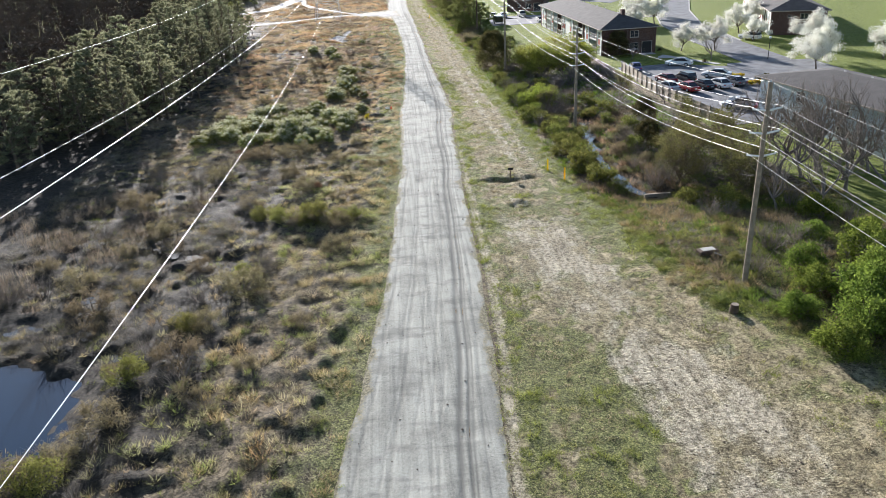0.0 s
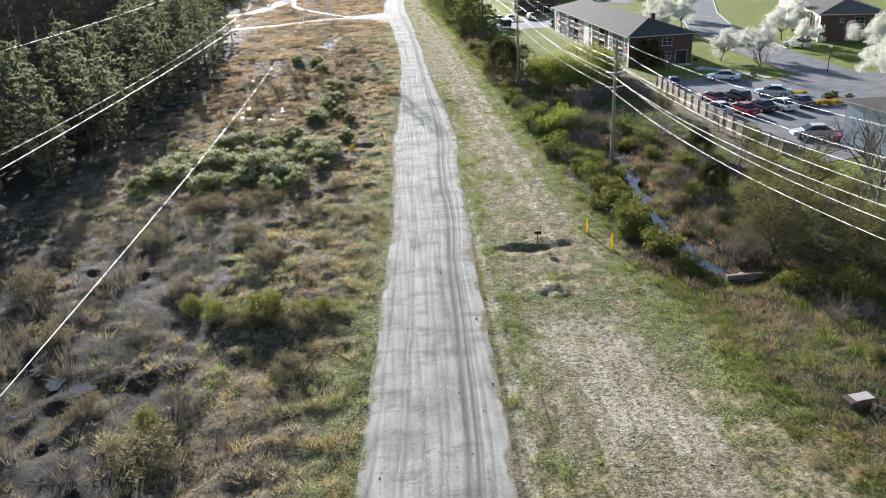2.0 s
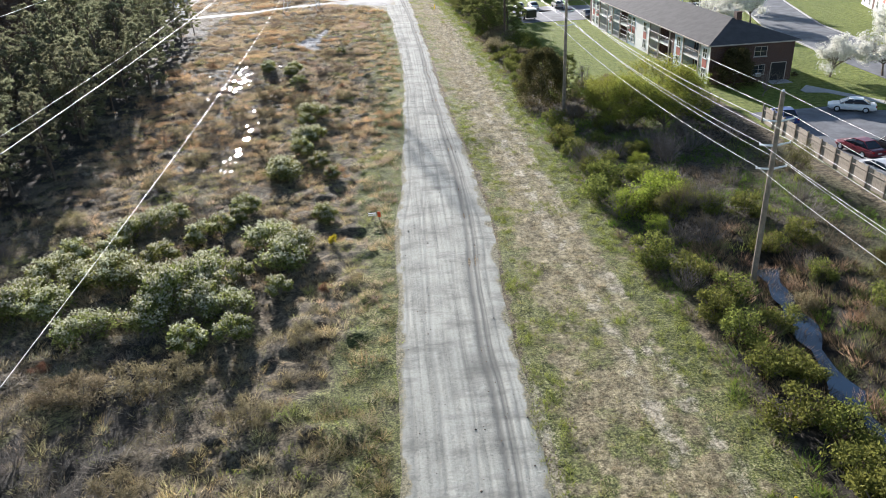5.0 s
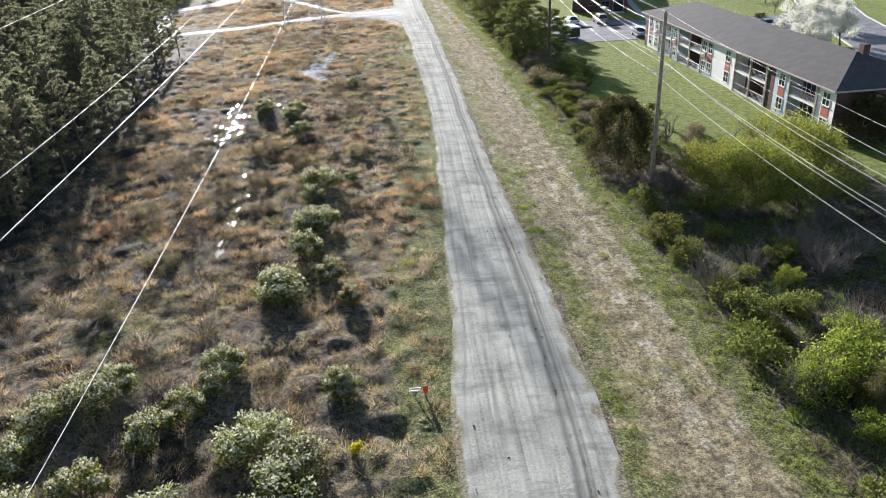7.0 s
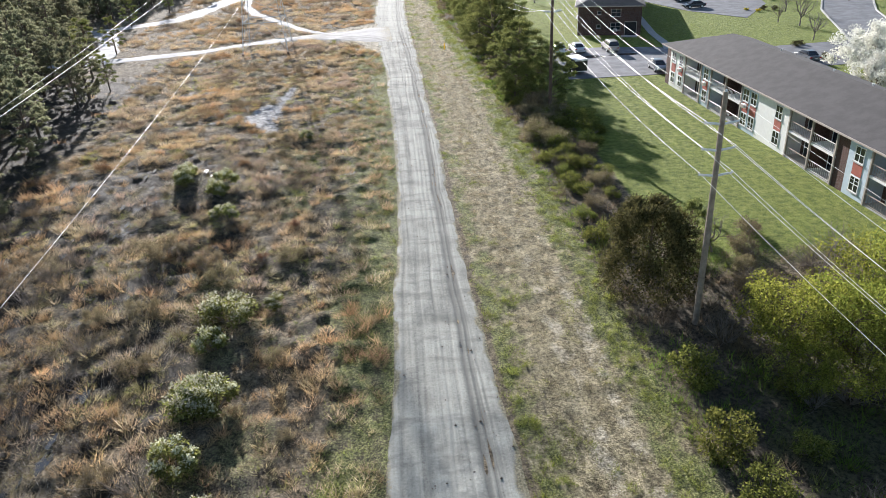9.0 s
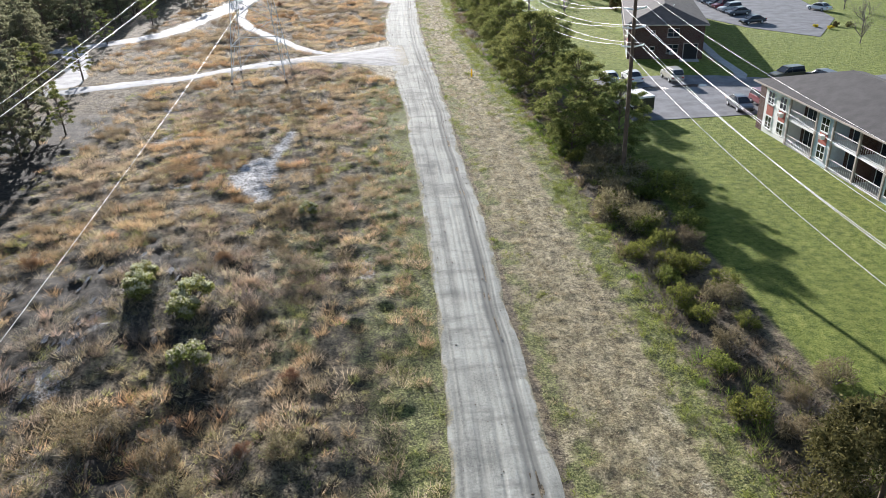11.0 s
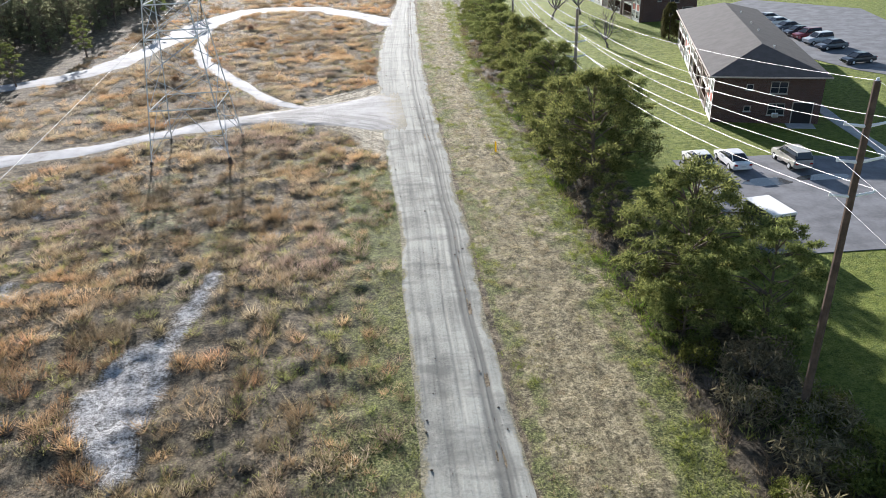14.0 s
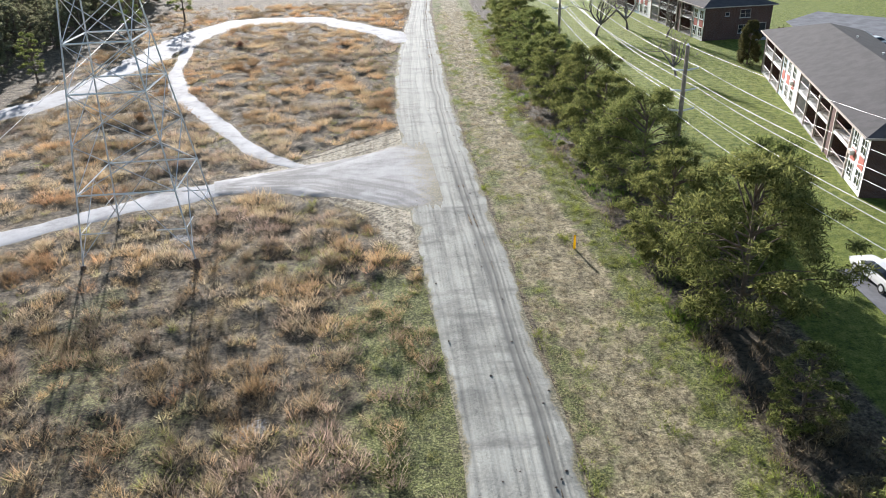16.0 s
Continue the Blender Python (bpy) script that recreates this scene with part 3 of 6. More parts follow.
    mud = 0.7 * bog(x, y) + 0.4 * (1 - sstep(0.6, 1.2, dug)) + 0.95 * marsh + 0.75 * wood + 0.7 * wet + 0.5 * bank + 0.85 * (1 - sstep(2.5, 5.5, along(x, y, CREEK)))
    green = green + bank * 0.55 * sstep(0.42, 0.6, n1)
    # Ground under the hedge is darker, by way of the mud mask.
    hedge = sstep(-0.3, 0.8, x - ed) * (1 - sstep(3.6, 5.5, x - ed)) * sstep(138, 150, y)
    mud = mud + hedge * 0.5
    marks = np.zeros(len(x))
    for line in TYRE_MARKS:
        for off in (0, 1.7):
            pts = [(a + off, b) for a, b in line]
            marks = np.maximum(marks, 1 - sstep(0.04, 0.26, along(x, y, pts)))
    mud = mud + marks * (0.05 + 0.75 * n2)
    sand = sand - marks * 0.5
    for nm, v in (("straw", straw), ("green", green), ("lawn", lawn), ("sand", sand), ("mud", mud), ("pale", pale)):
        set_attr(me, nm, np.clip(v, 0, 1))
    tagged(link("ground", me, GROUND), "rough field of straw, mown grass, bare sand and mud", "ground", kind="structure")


make_ground_sheet()


def ribbon(name, ys, left, right, cols, lift, mat, label, category):
    """A dirt way along y whose worn edges sink into the ground."""
    u = np.linspace(-1, 1, cols)
    y = np.repeat(ys[:, None], cols, 1)
    wob = 0.5 * (fbm(ys / 9, ys * 0 + 3, 31, 2) - 0.5), 0.6 * (fbm(ys / 9, ys * 0 + 9, 33, 2) - 0.5)
    l, r = (left + wob[0])[:, None], (right + wob[1])[:, None]
    x = (l + r) / 2 + (r - l) / 2 * u[None, :] * 1.16
    base = ground_z(x, y)
    half = (r - l) / 2
    lane = lambda c, w: np.exp(-((x - (l + r) / 2 - c * half) / w) ** 2)
    wander = 0.07 * (fbm(y / 24, y * 0, 35, 2) - 0.5) * 2
    rut = 1.2 * lane(0.47 + wander, 0.2) + 1.3 * lane(0.60 + wander, 0.09) + 0.9 * lane(0.66 + wander, 0.07) + 0.6 * lane(0.79 - wander, 0.08) + 0.5 * lane(-0.42 + wander, 0.14) + 0.4 * lane(-0.52 + 1.6 * wander, 0.08)
    rut = rut + 0.45 * lane(0.08 - 2 * wander, 0.09) + 0.4 * lane(0.2 + 2.4 * wander, 0.08) + 0.5 * lane(-0.86 + wander, 0.12) + 0.35 * lane(-0.16 + 3 * wander, 0.07)
    # Dark churned spots; the one at y 116 paints in the tower top's shadow.
    spots = [(2.2, 75.5, 0.45, 0.9), (2.6, 66.5, 1.3, 0.35), (4.6, 186.6, 0.7, 0.5), (5.4, 182.3, 1.1, 0.6), (5.2, 88, 0.9, 1.6), (3.0, 58.5, 1.5, 0.4), (6.6, 101, 1.0, 1.2), (4.6, 116, 1.1, 0.5), (5.8, 140, 1.4, 0.6), (4.4, 164, 1.2, 0.5)]
    churn_shade = sum(np.exp(-((x - a) / c) ** 2 - ((y - b) / d) ** 2) for a, b, c, d in spots)
    pot = sstep(0.6, 0.75, fbm(x / 2.2, y / 1.5, 41, 3)) * (np.abs(u) < 0.8) * 0.7
    z = base + lift * (1 - np.abs(u)[None, :] ** 6 * 1.6) - 0.06 * rut - 0.05 * np.minimum(churn_shade, 1) * fbm(x / 0.5, y / 0.4, 49) + 0.05 * (fbm(x / 0.6, y / 2.5, 43) - 0.5) - 0.03 * pot
    i = np.arange(x.size).reshape(x.shape)
    f = np.stack([i[:-1, :-1], i[:-1, 1:], i[1:, 1:], i[1:, :-1]], -1).reshape(-1, 4)
    me = np_mesh(name, np.stack([x, y, z], -1).reshape(-1, 3), f)
    smooth(me)
    set_attr(me, "edge", np.clip(1.15 * sstep(0.74, 1.0, np.abs(u)[None, :] + 0.35 * (fbm(x / 0.9, y / 1.6, 37) - 0.5)), 0, 1.15).ravel())
    set_attr(me, "rut", np.clip(1.05 * rut * (0.4 + fbm(x / 2, y / 6, 45)) + 0.35 * pot + 1.3 * churn_shade * fbm(x / 0.6, y / 0.5, 48), 0, 1).ravel())
    set_attr(me, "pale", np.clip(lane(0.0, 0.35) * (fbm(x / 2, y / 9, 47) - 0.15) + sstep(230, 250, y) * 0.5, 0, 1).ravel())
    tagged(link(name, me, mat), label, category, kind="structure")


ys = np.arange(-20, 415, 0.4)
ribbon("road", ys, np.interp(ys, TRACK_Y, TRACK_L), np.interp(ys, TRACK_Y, TRACK_R), 96, 0.09, DIRT, "rutted pale grey dirt track with tyre lines", "dirt track")


def path_strip(name, line, width, mat, label, lift=0.06, cols=12, step=0.8, wobble=0.5, fade=(1, 1), worn=0.6, wheels=()):
    pts = np.array(line, float)
    seg = np.hypot(*np.diff(pts, axis=0).T)
    d = np.concatenate([[0], np.cumsum(seg)])
    s = np.arange(0, d[-1], step)
    cx, cy = np.interp(s, d, pts[:, 0]), np.interp(s, d, pts[:, 1])
    for _ in range(6):
        cx[1:-1] = (cx[:-2] + 2 * cx[1:-1] + cx[2:]) / 4
        cy[1:-1] = (cy[:-2] + 2 * cy[1:-1] + cy[2:]) / 4
    tx, ty = np.gradient(cx), np.gradient(cy)
    ln = np.hypot(tx, ty)
    nx, ny = -ty / ln, tx / ln
    w = np.interp(np.linspace(0, 1, len(s)), np.linspace(0, 1, len(width)), width) * (1 + wobble * (fbm(s / 4, s * 0, 51) - 0.5) * 2)
    u = np.linspace(-1, 1, cols)
    x = cx[:, None] + nx[:, None] * w[:, None] / 2 * u
    y = cy[:, None] + ny[:, None] * w[:, None] / 2 * u
    z = ground_z(x, y) + lift * (1 - np.abs(u)[None, :] ** 4 * 2.2) + 0.03 * (fbm(x / 0.7, y / 0.7, 53) - 0.5)
    i = np.arange(x.size).reshape(x.shape)
    f = np.stack([i[:-1, 1:], i[:-1, :-1], i[1:, :-1], i[1:, 1:]], -1).reshape(-1, 4)[:, ::-1]
    me = np_mesh(name, np.stack([x, y, z], -1).reshape(-1, 3), f)
    smooth(me)
    ends = np.maximum(fade[0] * (1 - sstep(0, 3, s)), fade[1] * sstep(s[-1] - 5, s[-1], s))
    set_attr(me, "edge", np.clip(np.repeat((0.9 * sstep(worn, 1.0, np.abs(u)))[None, :], len(s), 0) + 0.9 * ends[:, None], 0, 1.2).ravel())
    n = fbm(x / 2, y / 2, 55).ravel()
    rut = np.clip((n - 0.5) * 2.0, 0, 1)
    for way in wheels:
        for off in (-1.9, -1.2, 0, 0.45, 1.7):
            rut = np.maximum(rut, (0.5 + 0.7 * n) * (1 - sstep(0.1, 0.42, along(x.ravel(), y.ravel(), [(a + 0.4 * off, b + off) for a, b in way]))))
    set_attr(me, "rut", np.clip(rut, 0, 1))
    set_attr(me, "pale", np.clip((0.55 - n) * 3, 0, 1))
    return tagged(link(name, me, mat), label, "sand path", kind="structure")


path_strip("sand_path", TRAIL, [5, 5, 4.5, 4, 4, 4.2, 4.5], SANDM, "pale sandy side path with wheel lines", fade=(1, 0))
path_strip("sand_path", TRAIL_N, [1.6, 2.4, 2.6, 2.2, 2.4], SANDM, "narrow pale sand path through dry grass", 0.05, fade=(0, 0))
path_strip("sand_path", TRAIL_W, [5, 5, 6, 9, 7, 6, 7], SANDM, "broad pale sand path beside the wood", 0.055, fade=(1, 0))
path_strip("sand_path", [(-15, 238.6), (-11, 239.5), (-7, 240), (-3, 240.2), (4, 240.5)], [4, 6, 10, 16, 24], CHURNED, "spread of churned pale sand where the path meets the track", 0.12, 120, 0.25, 0.15, fade=(0, 0.7), wheels=TYRE_MARKS[-5:])
path_strip("sand_path", SIDE_TRAIL, [5, 4, 4, 4], SANDM, "pale sand path branching into the wood", 0.07)


def slab(name, poly, z, thick, mat, label, category, bevel=0.0):
    bm = bmesh.new()
    vs = [bm.verts.new((x, y, z)) for x, y in poly]
    f = bm.faces.new(vs)
    if f.normal.z < 0:
        f.normal_flip()
    r = bmesh.ops.extrude_face_region(bm, geom=[f])
    for v in [e for e in r["geom"] if isinstance(e, bmesh.types.BMVert)]:
        v.co.z -= thick
    bmesh.ops.recalc_face_normals(bm, faces=bm.faces)
    return tagged(part(name, bm, mat, None), label, category, kind="structure")


slab("parking_lot", LOT_A, 0.05, 0.5, ASPHALT, "worn grey asphalt parking lot", "parking lot")
slab("parking_lot", LOT_B, 0.05, 0.5, ASPHALT, "worn grey asphalt parking lot with puddles", "parking lot")
slab("parking_lot", LOT_C, 0.05, 0.5, ASPHALT, "worn grey asphalt parking lot", "parking lot")


def street():
    pts = np.array(STREET, float)
    t = np.gradient(pts, axis=0)
    t /= np.linalg.norm(t, axis=1)[:, None]
    n = np.stack([-t[:, 1], t[:, 0]], 1)
    l, r = pts + n * 4.6, pts - n * 4.6
    slab("street", [tuple(p) for p in l] + [tuple(p) for p in r[::-1]], 0.043, 0.5, ASPHALT, "grey asphalt street with pale kerbs", "road")
    for a, b in ((l, pts + n * 4.9), (r, pts - n * 4.9)):
        for i in list(range(3, 8)):
            q = [a[i], a[i + 1], b[i + 1], b[i]]
            slab("kerb", [tuple(p) for p in q], 0.17, 0.5, CONCRETE, "pale concrete kerb along the street", "kerb")


street()
slab("walk", [(53.2, 252), (54.4, 251.6), (50.2, 228), (49.2, 217), (48.0, 214.8), (47.0, 215.4), (48.0, 219), (49, 229)], 0.062, 0.5, CONCRETE, "pale concrete footpath by the brick building", "footpath")
slab("walk", [(52.8, 141), (59, 128.8), (58, 128.2), (53.2, 137.2), (51, 137.8), (51, 139)], 0.062, 0.5, CONCRETE, "pale concrete footpath by the brick building", "footpath")

# ---- water ----
def blob(name, cx, cy, rx, ry, z, mat, label, category, seed=0, n=56, rough=0.22):
    a = np.arange(n) * 2 * np.pi / n
    k = 1 + rough * (fbm(np.cos(a) * 2 + 5 + seed, np.sin(a) * 2 + 5, 61) - 0.5) * 2
    pts = np.stack([cx + rx * k * np.cos(a), cy + ry * k * np.sin(a), np.full(n, z)], 1)
    bm = bmesh.new()
    bm.faces.new([bm.verts.new(p) for p in pts])
    return tagged(part(name, bm, mat, None), label, category, kind="structure")


blob("water", -28.3, 36.5, 9.0, 7.4, -0.02, WATER, "dark still pool with a marshy edge", "pool", 1)


def creek_water():
    pts = np.array(CREEK, float)
    d = np.concatenate([[0], np.cumsum(np.hypot(*np.diff(pts, axis=0).T))])
    s = np.arange(0, d[-1], 1.0)
    x, y = np.interp(s, d, pts[:, 0]), np.interp(s, d, pts[:, 1])
    w = 0.12 + 1.25 * fbm(s / 1.8, s * 0, 63) ** 1.5
    z = np.interp(y, [0, 60, 90, 110, 140], [-0.12, -0.26, -0.48, -0.80, -0.85])
    v = np.concatenate([np.stack([x - w, y, z], 1), np.stack([x + w, y, z], 1)])
    n = len(s)
    i = np.arange(n - 1)
    me = np_mesh("creek", v, np.stack([i, i + n, i + n + 1, i + 1], 1))
    tagged(link("creek", me, WATER), "narrow shallow ditch with still water", "creek", kind="structure")


creek_water()
pr = np.random.default_rng(25)
wet_spots = [(-27, 47.2, 1.2, .6)]
for cx, cy, sx, sy, n in ((-25.2, 150.6, 0.7, 1.2, 6), (-23.2, 153, 0.8, 1.4, 6), (-21, 156.6, 0.9, 1.6, 12), (-19.4, 161.6, 0.8, 1.3, 10), (-15.9, 125, 0.35, 1.4, 10), (-15.2, 129.2, 0.25, 1.8, 9), (-15.2, 134.4, 0.3, 1.6, 5), (-15.7, 142, 0.3, 1.4, 4), (-19.6, 128, 2.2, 4.0, 8), (-18.5, 167, 3.0, 4.0, 14)):
    for q in range(n):
        wet_spots.append((cx + pr.normal() * sx, cy + pr.normal() * sy, 0.06 + 0.13 * pr.random(), 0.18 + 0.5 * pr.random()))
for cx, cy in ((-19.6, 58.6), (-17.9, 57.8), (-19.8, 42.4), (-22.4, 45.3), (-21.2, 60.5), (-24, 51)):
    wet_spots.append((cx, cy, 0.5 + 0.5 * pr.random(), 0.4 + 0.3 * pr.random()))
for k, (cx, cy, rx, ry) in enumerate(wet_spots):
    blob("puddle", cx, cy, rx, ry, gz(cx, cy) + 0.06, PUDDLE, "shallow bright puddle in the marshy field", "puddle", k * 3, 26, 0.95)
for k, (cx, cy, rx, ry) in enumerate([(34.6, 212.6, 2.2, 1.0), (39.6, 212.9, 2.6, .7)]):
    blob("puddle", cx, cy, rx, ry, 0.056, PUDDLE, "shallow puddle on the asphalt", "puddle", 50 + k, 40, 0.3)


# ---- grass ----
def blades(name, px, py, height, spread, per, width, colours, label, r, lean=0.35, base=None):
    """Tufts of separate blades at the given places; colours one to a tuft."""
    n = len(px) * per
    idx = np.repeat(np.arange(len(px)), per)
    a = r.random(n) * 2 * np.pi
    q = np.sqrt(r.random(n)) * spread[idx]
    x, y = px[idx] + q * np.cos(a), py[idx] + q * np.sin(a)
    z = ground_z(px, py)[idx] - 0.03 + (0 if base is None else base[idx])
    out = q / spread[idx]
    h = height[idx] * (0.55 + 0.6 * r.random(n)) * (1 - 0.45 * out * out)
    la = a + r.normal(size=n) * 0.8
    ln = h * lean * (0.25 + 0.9 * out + 0.4 * r.random(n))
    tip = np.stack([x + ln * np.cos(la), y + ln * np.sin(la), z + h], 1)
    wa = r.random(n) * np.pi
    w = width * (0.6 + 0.8 * r.random(n)) / 2
    dx, dy = w * np.cos(wa), w * np.sin(wa)
    v = np.stack([np.stack([x - dx, y - dy, z], 1), np.stack([x + dx, y + dy, z], 1), tip], 1).reshape(-1, 3)
    me = np_mesh(name, v, np.arange(n * 3).reshape(-1, 3))
    set_col(me, "col", np.repeat(colours[idx], 3, axis=0))
    return tagged(link(name, me, BLADES), label, "grass", kind="stuff")


def scatter(n, x0, x1, y0, y1, r):
    return x0 + (x1 - x0) * r.random(n), y0 + (y1 - y0) * r.random(n)


def tint(options, pick, r, vary=0.25):
    c = np.array(options)[pick]
    return c * (1 + vary * (r.random((len(pick), 1)) - 0.5) * 2) * (1 + 0.08 * (r.random((len(pick), 3)) - 0.5))


def clear_of_paths(x, y, extra=0.3):
    ok = (along(x, y, TRAIL_N) > 1.0 + extra) & (along(x, y, TRAIL_W) > 3.0 + extra) & (along(x, y, SIDE_TRAIL) > 2 + extra)
    ok &= (along(x, y, TRAIL) > 2.2 + extra) & ~inside(x, y, FAN) & ~inside(x, y, PAN)
    return ok & (np.hypot((x + 28.3) / 8.7, (y - 36.5) / 7.2) > 1)


def field_grass():
    r = np.random.default_rng(21)
    # broomsedge clumps, orange to tan
    x, y = scatter(34000, -46, 4, 20, 345, r)
    tl = np.interp(y, TRACK_Y, TRACK_L)
    dens = sstep(100, 165, y) * 0.75 + 0.22
    dens = dens * (0.05 + 1.4 * sstep(0.46, 0.57, fbm(x / 1.8, y / 1.8, 71)))
    dens = dens * (1 - 0.72 * (1 - sstep(4, 10, tl - x)) * sstep(135, 160, y) * (1 - sstep(215, 232, y)))
    dens = dens * np.where(x < -32, np.where(y > 235, 0.5, 0.05), 1)
    dens = dens * (1 - 0.75 * (1 - sstep(78, 95, y)) * sstep(9, 14, tl - x)) * (1 - 0.7 * bog(x, y))
    ok = (r.random(len(x)) < dens) & (x < tl - 0.7) & clear_of_paths(x, y)
    x, y = x[ok], y[ok]
    pick = (fbm(x / 7, y / 7, 73) * 5.5 + r.random(len(x)) * 1.2 - 1.3).astype(int).clip(0, 3)
    pick = np.where((y < 120) & (pick == 0) & (r.random(len(x)) < 0.8), 2, pick)
    col = tint([(0.55, 0.345, 0.19), (0.56, 0.40, 0.235), (0.55, 0.445, 0.30), (0.42, 0.32, 0.245)], pick, r)
    col = col * (0.55 + 0.55 * sstep(0.36, 0.56, fbm(x / 5, y / 5, 93)))[:, None]
    col = np.where((y < 95)[:, None], col * np.array([0.86, 0.95, 0.86]), col)
    blades("broomsedge", x, y, (0.34 + 0.45 * r.random(len(x)) ** 1.5) * (1 + 0.25 * sstep(130, 165, y)), 0.28 + 0.4 * r.random(len(x)), 42, 0.034, col, "clumps of dry orange and tan broomsedge grass", r, 0.75)
    # short mixed grass over the field
    x, y = scatter(30000, -34, 5, 18, 300, r)
    tl = np.interp(y, TRACK_Y, TRACK_L)
    boggy = np.maximum((1 - sstep(78, 95, y)) * sstep(9, 14, tl - x), bog(x, y))
    ok = (x < tl - 0.1) & clear_of_paths(x, y, 0) & (r.random(len(x)) > 0.75 * boggy) & (r.random(len(x)) < 0.25 + 0.9 * sstep(0.4, 0.58, fbm(x / 1.1, y / 1.1, 99)))
    x, y, tl = x[ok], y[ok], tl[ok]
    g = fbm(x / 4, y / 6, 75) + 0.3 * (1 - sstep(0.5, 6 + 6 * sstep(135, 160, y), tl - x)) - 0.12 * sstep(205, 240, y)
    pick = np.where(g > 0.62, 0, np.where(g > 0.5, 1, 2 + (r.random(len(x)) > 0.5)))
    col = tint([(0.25, 0.285, 0.07), (0.36, 0.35, 0.13), (0.43, 0.34, 0.21), (0.30, 0.24, 0.18)], pick, r)
    blades("field_grass", x, y, 0.12 + 0.26 * r.random(len(x)) ** 2, 0.2 + 0.25 * r.random(len(x)), 15, 0.036, col, "short mixed green and straw field grass", r, 0.7)
    # straw tussocks
    x, y = scatter(15000, -30, 4, 20, 235, r)
    tl = np.interp(y, TRACK_Y, TRACK_L)
    boggy = np.maximum((1 - sstep(78, 95, y)) * sstep(9, 14, tl - x), bog(x, y))
    ok = (x < tl - 0.6) & clear_of_paths(x, y, 0) & (r.random(len(x)) > 0.7 * boggy) & (r.random(len(x)) < (0.15 + 0.85 * sstep(0.42, 0.58, fbm(x / 2.5, y / 2.5, 89))) * np.where(y < 95, 1.0, 0.6))
    x, y = x[ok], y[ok]
    pick = (fbm(x / 5, y / 5, 91) * 6 + r.random(len(x)) * 1.5 - 1.7).astype(int).clip(0, 3)
    col = tint([(0.40, 0.40, 0.14), (0.56, 0.47, 0.27), (0.53, 0.38, 0.21), (0.43, 0.34, 0.24)], pick, r)
    col = np.where((y < 95)[:, None], col * np.array([0.86, 0.95, 0.86]), col)
    blades("tussocks", x, y, 0.28 + 0.35 * r.random(len(x)) ** 2, 0.2 + 0.25 * r.random(len(x)), 40, 0.032, col, "rounded straw and rust tussocks in the field", r, 1.0)
    # grey brush in the wet part
    x, y = scatter(11000, -37, -4, 22, 175, r)
    tl = np.interp(y, TRACK_Y, TRACK_L)
    dens = sstep(8 + 3 * (1 - sstep(70, 95, y)), 16, tl - x) * (0.10 + 0.9 * sstep(0.45, 0.6, fbm(x / 3.5, y / 5, 77)))
    ok = (r.random(len(x)) < dens) & clear_of_paths(x, y, 0)
    x, y = x[ok], y[ok]
    pick = (r.random(len(x)) * 4).astype(int)
    col = tint([(0.44, 0.40, 0.34), (0.34, 0.30, 0.25), (0.47, 0.40, 0.29), (0.32, 0.29, 0.15)], pick, r)
    # Nearer brush is darkened: shade over the near marsh put into its colour.
    col = col * (0.5 + 0.5 * sstep(60, 110, y) + 0.25 * (fbm(x / 5, y / 5, 95) - 0.5))[:, None]
    blades("marsh_brush", x, y, 0.25 + 0.45 * r.random(len(x)) ** 1.5, 0.35 + 0.5 * r.random(len(x)), 40, 0.028, col, "grey-brown dry marsh brush and sedge", r, 1.5)
    # tall reeds by the pool
    x, y = scatter(1500, -40, -19, 46, 76, r)
    ok = (fbm(x / 4, y / 4, 79) > 0.52) & (np.hypot((x + 28.3) / 8.7, (y - 36.5) / 7.2) > 1) & (y - 44 > (x + 30) * 0.3)
    x, y = x[ok], y[ok]
    col = tint([(0.33, 0.27, 0.2), (0.27, 0.22, 0.17)], (r.random(len(x)) * 2).astype(int), r)
    col = col * 0.75
    blades("reeds", x, y, 1.0 + 0.7 * r.random(len(x)), 0.3 + 0.2 * r.random(len(x)), 12, 0.03, col, "tall dry reeds beside the pool", r, 0.2)


